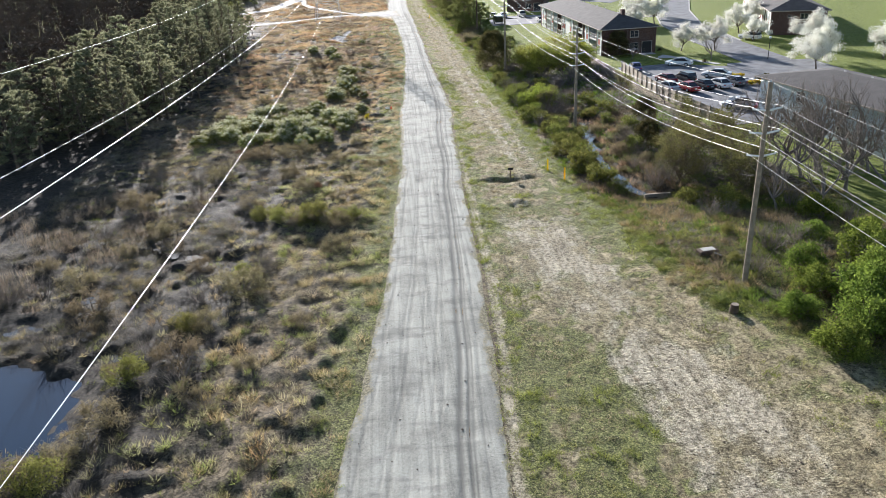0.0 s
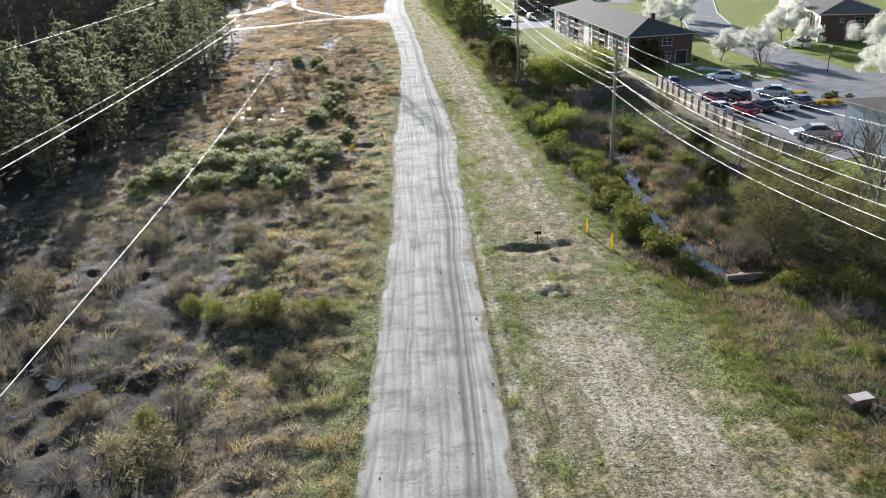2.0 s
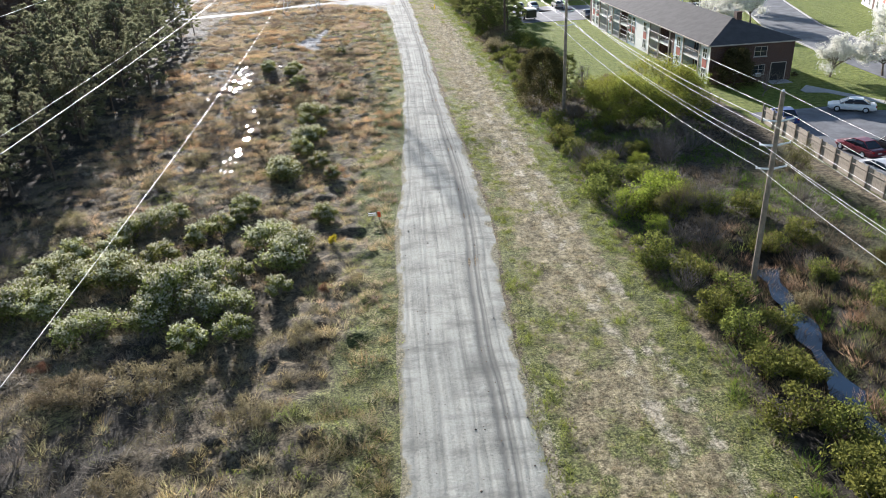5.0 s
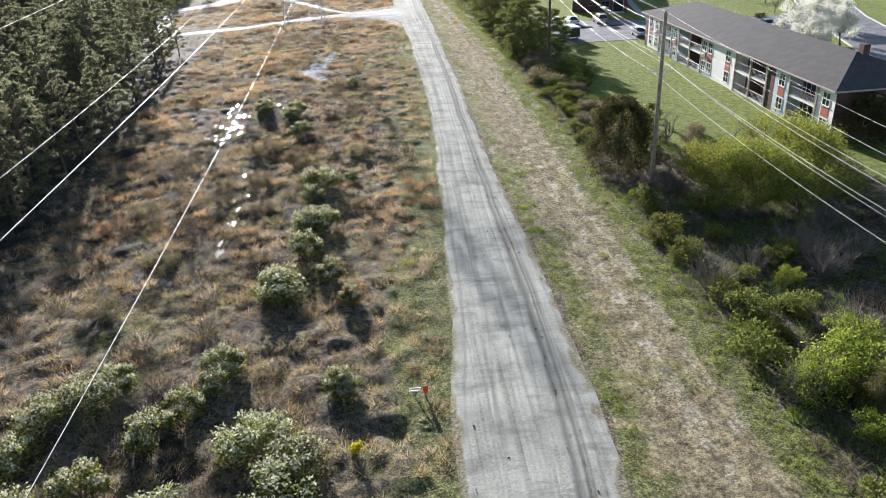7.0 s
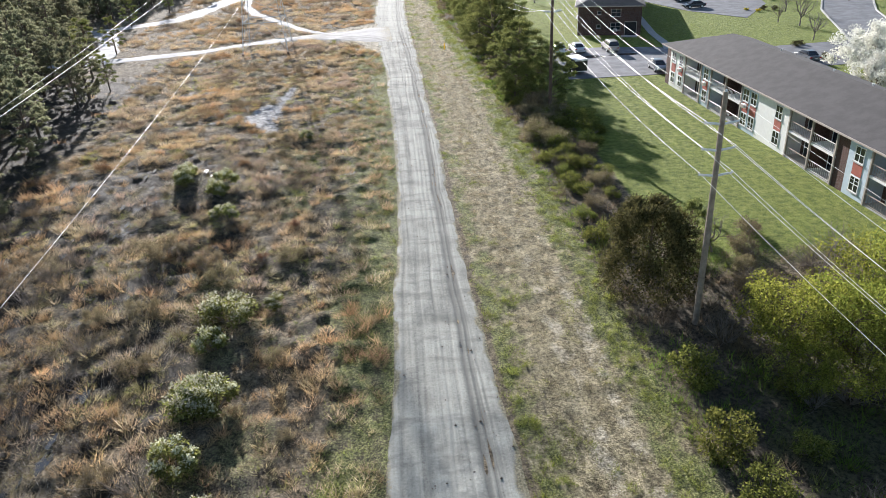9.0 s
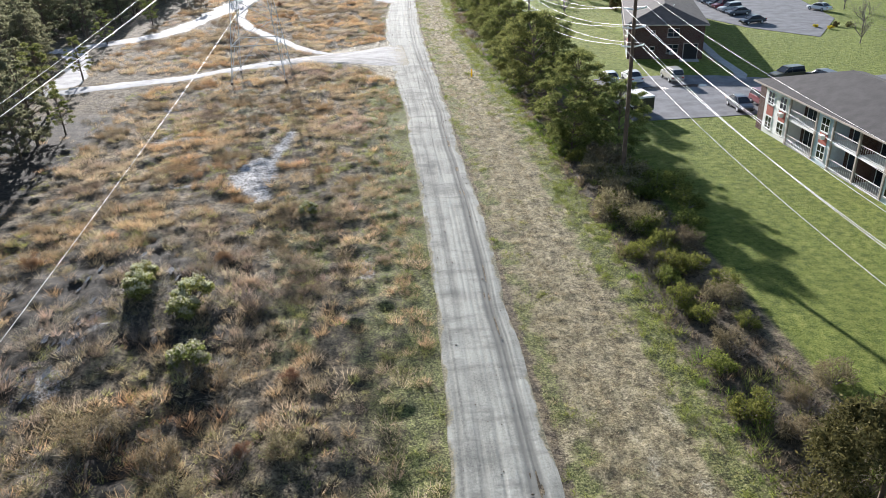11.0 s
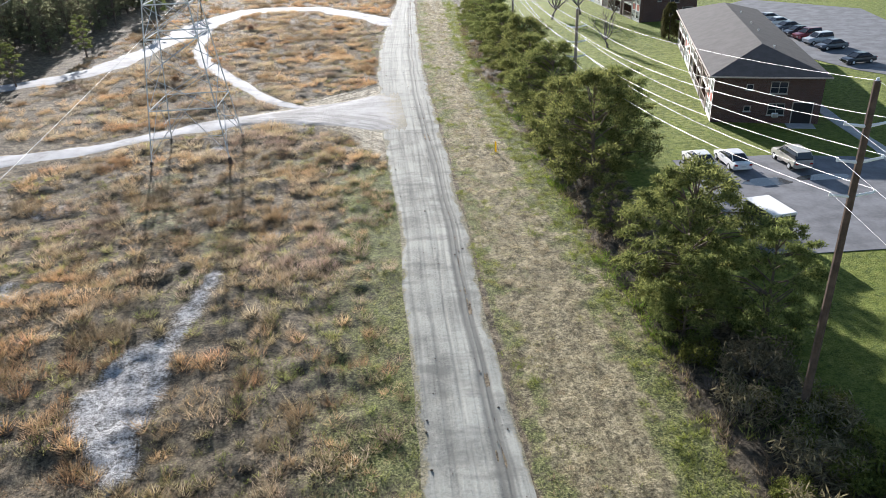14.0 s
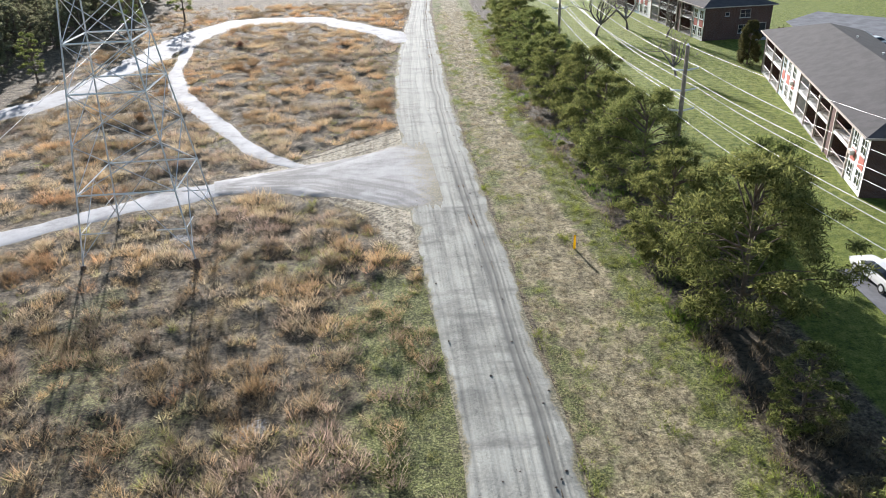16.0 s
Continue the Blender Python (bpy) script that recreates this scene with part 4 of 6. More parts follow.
def strip_grass():
    r = np.random.default_rng(22)
    x, y = scatter(95000, 3, 31, 15, 330, r)
    tr, ed = np.interp(y, TRACK_Y, TRACK_R), np.interp(y, EDGE_Y, EDGE_X)
    two = np.minimum(np.abs(x - (ed - 4.6)), np.abs(x - (ed - 2.7)))
    keep = r.random(len(x)) < (0.3 + 1.0 * sstep(0.4, 0.6, fbm(x / 0.7, y / 0.9, 87, 2))) * (0.35 + 0.65 * sstep(0.2, 0.9, two)) * np.where(inside(x, y, CLEAR), 0.12, 1)
    ok = (x > tr + 0.15) & (x < ed + 0.8) & keep
    x, y, tr, ed = x[ok], y[ok], tr[ok], ed[ok]
    g = fbm(x / 2, y / 2.6, 81) + 0.24 * (1 - sstep(0.3, 3.2, x - tr)) * (1 - sstep(140, 165, y)) + 0.32 * sstep(-3.4, -0.9, x - ed)
    pick = np.where(g > 0.66, 0, np.where(g > 0.55, 1, 2 + (r.random(len(x)) > 0.6)))
    col = tint([(0.30, 0.335, 0.075), (0.40, 0.385, 0.135), (0.50, 0.42, 0.26), (0.40, 0.32, 0.20)], pick, r)
    blades("verge_grass", x, y, 0.08 + 0.2 * r.random(len(x)) ** 3 + 0.14 * (g > 0.68), 0.12 + 0.2 * r.random(len(x)), 12, 0.036, col, "mown straw-coloured verge grass with green tufts", r, 0.9)
    # rough growth under the hedge
    x, y = scatter(12000, 14, 40, 22, 310, r)
    ed = np.interp(y, EDGE_Y, EDGE_X)
    wide = np.where(y < 146, 20, 5.0)
    ok = (x > ed - 0.2) & (x < ed + wide) & (along(x, y, CREEK) > 0.9) & ~((x > 39) & (y > 86))
    x, y = x[ok], y[ok]
    g = fbm(x / 4, y / 5, 83)
    g = g + 0.12 * ((x < 33) & (y > 104) & (y < 136)) + 0.02 * (y < 66)
    pick = np.where(g > 0.55, 0, np.where(g > 0.48, 1, 2 + (r.random(len(x)) > 0.5)))
    col = tint([(0.14, 0.21, 0.035), (0.20, 0.22, 0.06), (0.25, 0.19, 0.12), (0.17, 0.14, 0.10)], pick, r)
    blades("undergrowth", x, y, 0.3 + 0.5 * r.random(len(x)), 0.3 + 0.3 * r.random(len(x)), 22, 0.045, col, "rough green and brown undergrowth beneath the hedge", r, 0.6)
    # tall mixed grass on the near bank
    x, y = scatter(5200, 19, 42, 22, 66, r)
    ed = np.interp(y, EDGE_Y, EDGE_X)
    ok = (x > ed - 2.5) & (along(x, y, CREEK) > 1.2)
    x, y = x[ok], y[ok]
    g = fbm(x / 2, y / 2, 97)
    pick = np.where(g > 0.53, 0, np.where(g > 0.44, 1, 2 + (r.random(len(x)) > 0.5)))
    col = tint([(0.15, 0.19, 0.04), (0.25, 0.25, 0.08), (0.40, 0.30, 0.15), (0.24, 0.205, 0.115)], pick, r)
    blades("bank_grass", x, y, 0.2 + 0.35 * r.random(len(x)) ** 2, 0.25 + 0.3 * r.random(len(x)), 34, 0.034, col, "rough green and rust-coloured grass on the bank", r, 0.9)
    # sedge tussocks in the ditch
    x, y = scatter(620, 20, 33, 64, 114, r)
    ok = (along(x, y, CREEK) < 5.0) & (along(x, y, CREEK) > 0.35)
    x, y = x[ok], y[ok]
    col = tint([(0.42, 0.28, 0.18), (0.26, 0.19, 0.12), (0.15, 0.12, 0.08), (0.16, 0.18, 0.07)], (r.random(len(x)) * 4).astype(int), r)
    blades("sedge", x, y, 0.5 + 0.4 * r.random(len(x)), 0.45 + 0.35 * r.random(len(x)), 90, 0.04, col, "brown sedge tussocks in the ditch", r, 0.8)


def lawn_grass():
    r = np.random.default_rng(23)
    x, y = scatter(26000, 20, 60, 140, 300, r)
    ed = np.interp(y, EDGE_Y, EDGE_X)
    ok = (x > ed + 4.5) & ~inside(x, y, LOT_B) & ~((x > 39.8) & (x < 53) & (y > 142) & (y < 197))
    x, y = x[ok], y[ok]
    g = fbm(x / 3, y / 3, 85)
    pick = np.where(g > 0.5, 0, 1 + (r.random(len(x)) > 0.6))
    col = tint([(0.17, 0.245, 0.034), (0.245, 0.305, 0.052), (0.34, 0.34, 0.105)], pick, r)
    blades("lawn_grass", x, y, 0.06 + 0.07 * r.random(len(x)), 0.25 + 0.3 * r.random(len(x)), 9, 0.05, col, "bright green mown lawn", r, 0.9)


def clods():
    r = np.random.default_rng(24)
    x, y = scatter(9000, -4, 21, 20, 260, r)
    tl, tr = np.interp(y, TRACK_Y, TRACK_L), np.interp(y, TRACK_Y, TRACK_R)
    ok = ((x > tl + 0.2) & (x < tr + 1.2) & (r.random(len(x)) < 0.5)) | inside(x, y, CLEAR) | (inside(x, y, FAN))
    x, y = x[ok], y[ok]
    z = ground_z(x, y) + np.where((x > tl[ok]) & (x < tr[ok]), 0.07, 0.0)
    s = 0.02 + 0.06 * r.random(len(x)) ** 3
    oct_ = np.array([(1, 0, 0), (0, 1, 0), (-1, 0, 0), (0, -1, 0), (0, 0, 1), (0, 0, -0.5)], float)
    v = (oct_[None] * (0.6 + 0.8 * r.random((len(x), 6, 1))) * s[:, None, None] + np.stack([x, y, z], 1)[:, None, :]).reshape(-1, 3)
    f = np.array([(0, 1, 4), (1, 2, 4), (2, 3, 4), (3, 0, 4), (1, 0, 5), (2, 1, 5), (3, 2, 5), (0, 3, 5)])
    f = (f[None] + 6 * np.arange(len(x))[:, None, None]).reshape(-1, 3)
    tagged(link("clods", np_mesh("clods", v, f), BARK), "small dark clods and stones on the dirt", "stones", kind="stuff")


field_grass()
strip_grass()
lawn_grass()
clods()


# ---- plants ----
def limbs(t, base, direction, length, radius, depth, r, tips, spread=0.7, split=3, up=0.25, sections=4):
    p = np.array(base, float)
    d = np.array(direction, float)
    d /= np.linalg.norm(d)
    pts, rad = [p.copy()], [radius]
    for k in range(sections):
        d = d + r.normal(size=3) * 0.16 + np.array([0, 0, up * 0.15])
        d /= np.linalg.norm(d)
        p = p + d * length / sections
        pts.append(p.copy())
        rad.append(radius * (1 - 0.55 * (k + 1) / sections))
    t.add(pts, rad)
    if depth == 0:
        tips.append(p)
        return
    for k in range(split):
        i = r.integers(1, len(pts)) if k else len(pts) - 1
        nd = d + r.normal(size=3) * spread + np.array([0, 0, up])
        limbs(t, pts[i], nd, length * (0.55 + 0.25 * r.random()), rad[i] * 0.7, depth - 1, r, tips, spread, split, up, max(2, sections - 1))


def pine(seed, height, width, mat, label, group, bare=0.3, clumps=60, per=110, needle=(0.30, 0.055), lobes=7):
    r = np.random.default_rng(seed)
    root = empty("pine_tree", Matrix.Identity(4), label, "tree", group)
    t = Tubes(6)
    bend = r.normal(size=2) * 0.25
    pts = [(bend[0] * k * k, bend[1] * k * k, height * 0.86 * k) for k in np.linspace(0, 1, 6)]
    t.add(pts, [0.17 * (height / 8) * (1 - 0.75 * k) for k in np.linspace(0, 1, 6)])
    cen, rad = [], []
    levels = np.linspace(bare, 0.98, lobes)
    for li, k in enumerate(levels):
        reach = width / 2 * (math.sin(math.pi * (0.22 + 0.72 * (k - bare) / (1 - bare))) ** 0.8)
        for j in range(max(3, int(clumps / lobes))):
            a = r.random() * 2 * math.pi
            q = reach * (0.5 + 0.5 * r.random()) * (0.72 + 0.56 * float(vnoise(np.array([2 * math.cos(a) + 7 + seed]), np.array([2 * math.sin(a) + k * 5]))[0]))
            c = np.array([bend[0] * k * k + q * math.cos(a), bend[1] * k * k + q * math.sin(a), height * (k + r.normal() * 0.025)])
            cen.append(c)
            rad.append((0.5 + 0.5 * r.random()) * width / 8.5)
            if j < 4:
                zc = min(k * height * 0.92, height * 0.84)
                t.add([(bend[0] * k * k, bend[1] * k * k, zc - 0.25 * q), (c[0] * 0.55, c[1] * 0.55, c[2] - 0.2), tuple(c)], [0.055, 0.04, 0.015])
    link("trunk", t.mesh("trunk"), BARK, root, "grey-brown trunk with limbs")
    link("crown", leaf_cloud("crown", cen, rad, per, *needle, r, 0.5, 0.2), mat, root)
    return root


def leafy_shrub(seed, width, height, mat, name, label, group, clumps=16, per=90, leaf=(0.16, 0.09), tops=None, twigs=True):
    r = np.random.default_rng(seed)
    root = empty(name, Matrix.Identity(4), label, "shrub", group)
    cen, rad = [], []
    for k in range(clumps):
        a, q = r.random() * 2 * math.pi, math.sqrt(r.random()) * width / 2 * 0.8
        h = height * (0.25 + 0.6 * r.random()) * (1 - 0.45 * (q / (width / 2)) ** 2)
        cen.append((q * math.cos(a), q * math.sin(a), h))
        rad.append(width * (0.13 + 0.11 * r.random()))
    if twigs:
        t = Tubes(4)
        for c in cen:
            t.add([(c[0] * 0.15, c[1] * 0.15, -0.05), (c[0] * 0.6, c[1] * 0.6, c[2] * 0.55), c], [0.03, 0.02, 0.008])
        link("branchwork", t.mesh("branchwork"), TWIG, root)
    link("foliage", leaf_cloud("foliage", cen, rad, per, *leaf, r, 0.8, 0.3), mat, root)
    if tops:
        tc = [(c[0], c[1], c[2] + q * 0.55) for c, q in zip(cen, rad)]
        link("tip_foliage", leaf_cloud("tip_foliage", tc, [q * 0.75 for q in rad], max(8, per // 2), leaf[0] * 0.8, leaf[1] * 0.8, r, 0.5, 0.3), tops, root, "leaf tips in a paler, sunlit tone")
    return root


def twig_shrub(seed, width, height, name, label, group, stems=22, mat=None, leaves=None):
    r = np.random.default_rng(seed)
    root = empty(name, Matrix.Identity(4), label, "shrub", group)
    t, tips = Tubes(3), []
    for k in range(stems):
        a = r.random() * 2 * math.pi
        limbs(t, (0.2 * math.cos(a), 0.2 * math.sin(a), -0.05), (math.cos(a) * width / height * r.random(), math.sin(a) * width / height * r.random(), 0.9), height * (0.4 + 0.35 * r.random()),
              0.02, 1, r, tips, 0.6, 5, 0.35, 3)
    link("branchwork", t.mesh("branchwork"), mat or TWIG, root)
    if leaves:
        link("foliage", leaf_cloud("foliage", tips, np.full(len(tips), 0.2), 9, 0.13, 0.07, r, 1, 0.1), leaves, root)
    return root


def bare_tree(seed, height, name, label, group, leaves=None, per=30, leaf=(0.16, 0.1), clump=0.5, depth=3, spread=0.55, trunk=0.3, category="tree", split=4):
    r = np.random.default_rng(seed)
    root = empty(name, Matrix.Identity(4), label, category, group)
    t, tips = Tubes(5), []
    limbs(t, (0, 0, -0.1), (0.05 * r.normal(), 0.05 * r.normal(), 1), height * trunk, height * 0.024, 0, r, tips, sections=4)
    top = tips.pop()
    for k in range(5):
        a = k * 2 * math.pi / 5 + r.random()
        s = 0.9 if k else 0.15
        limbs(t, top - np.array([0, 0, 0.25 * r.random()]), (s * math.cos(a), s * math.sin(a), 0.9), height * 0.30, height * 0.016, depth - 1, r, tips, spread, split, 0.22, 4)
    link("trunk", t.mesh("trunk"), BARK if leaves else TWIG, root, "branching trunk and limbs")
    if leaves:
        link("crown", leaf_cloud("crown", tips, np.full(len(tips), clump) * (0.7 + 0.6 * r.random(len(tips))), per, *leaf, r, 0.85, 0.1), leaves, root)
    return root


def cedar(seed, height, width, label, group):
    r = np.random.default_rng(seed)
    root = empty("cedar_tree", Matrix.Identity(4), label, "tree", group)
    t = Tubes(5)
    t.add([(0, 0, -0.1), (0.05, 0, height * 0.5), (0, 0.05, height * 0.95)], [0.12, 0.08, 0.02])
    cen, rad = [], []
    for k in range(170):
        h = r.random() ** 0.8
        q = width / 2 * math.sqrt(max(0.0, 1 - (max(0.0, h - 0.2) / 0.85) ** 2)) * (0.5 + 0.45 * r.random())
        a = r.random() * 2 * math.pi
        cen.append((q * math.cos(a), q * math.sin(a), height * (0.06 + 0.9 * h)))
        rad.append(width * 0.13 * (1.15 - 0.6 * h))
    link("trunk", t.mesh("trunk"), BARK, root)
    link("crown", leaf_cloud("crown", cen, rad, 130, 0.2, 0.06, r, 1.1, 0.2), CEDAR, root)
    return root


def place(proto, spots, r, smin=0.85, smax=1.15):
    """The pattern goes to the first spot, copies to the others. A spot: x, y and perhaps a scale."""
    for k, s in enumerate(spots):
        x, y = s[0], s[1]
        q = (s[2] if len(s) > 2 else 1.0) * (smin + (smax - smin) * r.random())
        m = Matrix.Translation((x, y, gz(x, y) - 0.04)) @ Matrix.Rotation(r.random() * 6.28, 4, 'Z') @ Matrix.Diagonal((q, q, q * (0.92 + 0.16 * r.random()), 1))
        if k == 0:
            first = m
        else:
            copy_thing(proto, m)
    proto.matrix_world = first


def deep_wood(proto, spots, r):
    """The uncountable trees deep in the wood, joined, from one pattern's crown and trunk."""
    for ob, mat, keep, label in ((proto.children[1], PINEDULL, 2, "dense dull green pine crowns deep in the wood"), (proto.children[0], BARK, 1, "grey-brown pine trunks deep in the wood")):
        me = ob.data
        v = np.zeros(len(me.vertices) * 3, np.float32)
        me.vertices.foreach_get("co", v)
        v = v.reshape(-1, 3)
        f = np.zeros(len(me.loops), np.int32)
        me.loops.foreach_get("vertex_index", f)
        f = f.reshape(-1, 4)
        if keep > 1:
            v = v.reshape(-1, 4, 3)[::keep].reshape(-1, 3)
            v = v.reshape(-1, 4, 3)
            c = v.mean(axis=1, keepdims=True)
            v = (c + (v - c) * 1.35).reshape(-1, 3)
            f = np.arange(len(v)).reshape(-1, 4)
        vs, fs, n = [], [], 0
        for x, y in spots:
            a, q = r.random() * 6.28, 0.75 + 0.45 * r.random()
            c, s = math.cos(a) * q, math.sin(a) * q
            vs.append(np.stack([v[:, 0] * c - v[:, 1] * s + x, v[:, 0] * s + v[:, 1] * c + y, v[:, 2] * q], 1))
            fs.append(f + n)
            n += len(v)
        tagged(link("deep_wood", np_mesh("deep_wood", np.concatenate(vs), np.concatenate(fs)), mat), label, "wood", kind="stuff")


def plant_all():
    r = np.random.default_rng(31)
    # the dark pine wood beyond the field
    protos = [pine(101, 11.5, 6.4, PINEDULL, "tall dull green pine at the edge of the wood", "pine wood", 0.16, 96, 90, (0.36, 0.09), 10),
              pine(102, 10.0, 6.0, PINEDULL, "dull green pine with an uneven crown in the wood", "pine wood", 0.12, 90, 90, (0.36, 0.09), 9),
              pine(103, 12.5, 5.6, PINEDULL, "tall thin-crowned pine in the wood", "pine wood", 0.3, 76, 90, (0.36, 0.09), 8)]
    spots, back = [[], [], []], []
    k = 0
    for gy in np.arange(90, 372, 4.6):
        edge = np.interp(gy, [48, 62, 80, 92, 118, 157, 190, 214, 237, 255, 290, 345], [-44, -42, -40, -37.5, -34, -34.5, -38.5, -44.5, -50, -60, -56, -50])
        for row in range(14):
            x, y = edge - row * (4.6 + 0.14 * row) + r.normal() * 1.3, gy + r.normal() * 1.4
            p = np.array([x]), np.array([y])
            if along(*p, TRAIL)[0] < 5 or along(*p, TRAIL_W)[0] < 6 or along(*p, SIDE_TRAIL)[0] < 4 or r.random() < 0.08 or (gy < 96 and row < 2) or (x > -52 and y > 300):
                continue
            if row > 3 or gy > 345:
                back.append((x, y))
            else:
                spots[k % 3].append((x, y, 0.9 if row > 0 else 0.8))
                k += 1
    deep_wood(protos[0], back, r)
    for p, s in zip(protos, spots):
        place(p, s, r, 0.75, 1.2)
    solo = pine(104, 8.5, 5.4, PINE, "broad-crowned young pine beside the sand path", "pines by the sand path", 0.28, 60, 100, (0.3, 0.07), 7)
    place(solo, [(-41.5, 214), (-44, 233, .8), (-50, 262, .8), (-47, 281, .7), (-39, 329, 1), (-36, 205, .55), (-45, 317, 1)], r)
    # hedge pines between verge and lawn
    a = pine(111, 8.2, 8.6, PINE, "broad bushy green pine in the hedge by the lawn", "hedge pines", 0.2, 150, 200, (0.26, 0.05), 10)
    place(a, [(19.4, 213.4, 1.12), (20.0, 233, 1.0), (19.5, 250, 1.0), (19.3, 277, 1.0), (23.0, 200.5, .5)], r, 0.97, 1.08)
    b = pine(112, 7.4, 7.2, PINE, "rounded green pine in the hedge by the lawn", "hedge pines", 0.1, 140, 200, (0.26, 0.05), 9)
    place(b, [(20.0, 194.2, 1.15), (23.4, 190.0, .84), (18.9, 190.6, .6), (18.3, 222, .95), (23.2, 220.5, 1.1), (18.8, 241, 1.05), (18.6, 259, 1.0), (19, 267, 1.0), (18.8, 287, 1.0), (19.5, 297, 1.0), (20.5, 308, 1.1), (22, 320, 1.1)], r, 0.95, 1.08)
    # hedge further back
    c = pine(113, 6.4, 5.4, PINE, "dense young pine in the hedge", "hedge pines", 0.14, 90, 120, (0.26, 0.06), 8)
    place(c, [(23.5, 145.2, .7), (20.6, 198.5, .6), (18.6, 205, .8)], r)
    d = cedar(121, 5.2, 5.6, "dark bronze-green cedar beside the verge", "cedars")
    place(d, [(19.8, 142.0, 1.22), (44.4, 143.0, .95), (29.5, 82, .6), (33, 93.5, .62)], r, 0.97, 1.03)
    e = cedar(122, 6.0, 3.0, "dark narrow cedar by the brick building", "cedars")
    place(e, [(48.2, 275.5), (53, 277, .7)], r, 0.95, 1.05)
    # bayberry in the field, sun highlights put into its paler tip leaves
    f = [leafy_shrub(131, 3.0, 1.7, BAY, "bayberry_shrub", "grey-green bayberry shrub in the field, tips coloured as sunlit", "field shrubs", 22, 110, (0.15, 0.08), BAYSUNLIT),
         leafy_shrub(132, 2.2, 1.4, BAY, "bayberry_shrub", "small grey-green bayberry shrub, tips coloured as sunlit", "field shrubs", 15, 110, (0.15, 0.08), BAYSUNLIT)]
    big = [(-24, 103.4), (-21.5, 102.2), (-19, 101.5, 1.1), (-16.2, 100.5), (-14, 99.2, 1.15), (-12, 97.6, 1.1), (-10.2, 96.2), (-7.2, 102.6), (-18.6, 111.2, .8), (-15, 95.5), (-12.5, 101), (-22, 97.5), (-24.5, 99), (-18.5, 94.5, .9), (-8.8, 106.6), (-6.8, 105, .9), (-9.5, 122), (-8.4, 133.2), (-8, 141.8), (-20.1, 110.2)]
    small = [(-4.6, 110.6, .8), (-10.1, 123), (-4.8, 120.3, .7), (-14.5, 108), (-12, 112), (-6.3, 124.2), (-5.1, 111, .8), (-8.5, 138.5), (-8.5, 133.8), (-11.3, 157.9), (-16.5, 166), (-12.7, 163), (-17, 168.3), (-12.8, 165.2, 1.2), (-6.2, 178.6, .7), (-7.4, 132.9), (-8.3, 127.9),
             (-13.2, 110), (-17.2, 112.5), (-11.7, 113.5), (-7, 98), (-9, 92.5), (-21, 107), (-23.5, 106), (-5.4, 143.2, .7), (-25.5, 95.5), (-11.8, 92), (-16.5, 104.5), (-10, 100.5)]
    place(f[0], big, r, 1.15, 1.45)
    place(f[1], small, r, 1.0, 1.35)
    # dry brush mounds in the field
    g = leafy_shrub(141, 2.8, 1.5, DRYLEAF, "dry_shrub", "rounded olive-brown dry shrub in the field", "dry field shrubs", 18, 110, (0.22, 0.03))
    place(g, [(-23, 49), (-20.5, 52.5, .8), (-26, 54, 1.1), (-30, 58), (-15, 41.5, .9), (-13.4, 37, .7), (-21.8, 45.8, .8), (-24, 60, .8), (-6, 58, .7), (-7.5, 45, .6), (-10.5, 40, .5), (-5.5, 78, .6), (-6.5, 71, .6), (-7, 85, .7), (-15, 70), (-12, 80), (-18, 88), (-3.2, 130, .5), (-4.5, 137, .6), (-5, 150, .6), (-9.5, 147, .7), (-13, 137), (-17, 143), (-21, 121), (-12, 128, .8), (-15, 152), (-8, 64), (-6.2, 63.2, .8), (-9.8, 63.8, .8), (-12.5, 50.8, 1.1), (-14.2, 46, .9), (-17.5, 34.8, 1.1), (-19, 32.2), (-20.8, 30.6), (-16.8, 55.5), (-26.5, 72), (-22, 64), (-11.5, 88.6), (-14, 88.4, .9), (-16.4, 87.6), (-18.6, 40.6, .8), (-10, 75), (-20, 80), (-5, 92, .7), (-28, 84), (-14, 143), (-19, 128), (-11, 150, .8), (-26, 113), (-23, 138)], r, 0.8, 1.5)
    h = twig_shrub(142, 2.6, 1.7, "bare_shrub", "grey bare-twigged shrub in the marshy field", "bare field shrubs", 26)
    xs, yy = scatter(150, -33, -7, 26, 165, r)
    place(h, [(a0, b0) for a0, b0 in zip(xs, yy) if a0 < np.interp(b0, TRACK_Y, TRACK_L) - 9 and np.hypot((a0 + 28.3) / 9.4, (b0 - 36.5) / 7.9) > 1][:120], r, 0.6, 1.35)
    i = leafy_shrub(143, 2.2, 1.2, REDBRUSH, "red_brown_shrub", "rust-coloured dry shrub in the field", "rust field shrubs", 14, 100, (0.22, 0.03))
    place(i, [(-4.4, 120.5, .9), (-9, 75, .6), (-20, 91, .7), (-4, 98, .5), (-12, 171, .6), (-7, 150, .6), (-26, 172, .9), (-5.5, 156, .6), (-27, 260, .9), (-23, 300, 1.1)], r)
    j = leafy_shrub(144, 1.0, 0.9, GOLD, "yellow_shrub", "small yellow flowering shrub in the field", "", 8, 80, (0.12, 0.06))
    place(j, [(-3.9, 105.5)], r, 1, 1)
    # the thicket beyond the verge
    l = [leafy_shrub(151, 3.6, 2.6, LIME, "lime_shrub", "bright lime-green shrub at the verge", "verge shrubs", 24, 130, (0.16, 0.07)),
         leafy_shrub(152, 2.6, 1.6, OLIVE, "green_shrub", "olive-green shrub at the verge", "verge shrubs", 18, 120, (0.14, 0.07)),
         twig_shrub(153, 2.4, 1.8, "bare_shrub", "grey bare-twigged shrub at the verge", "verge shrubs", 30)]
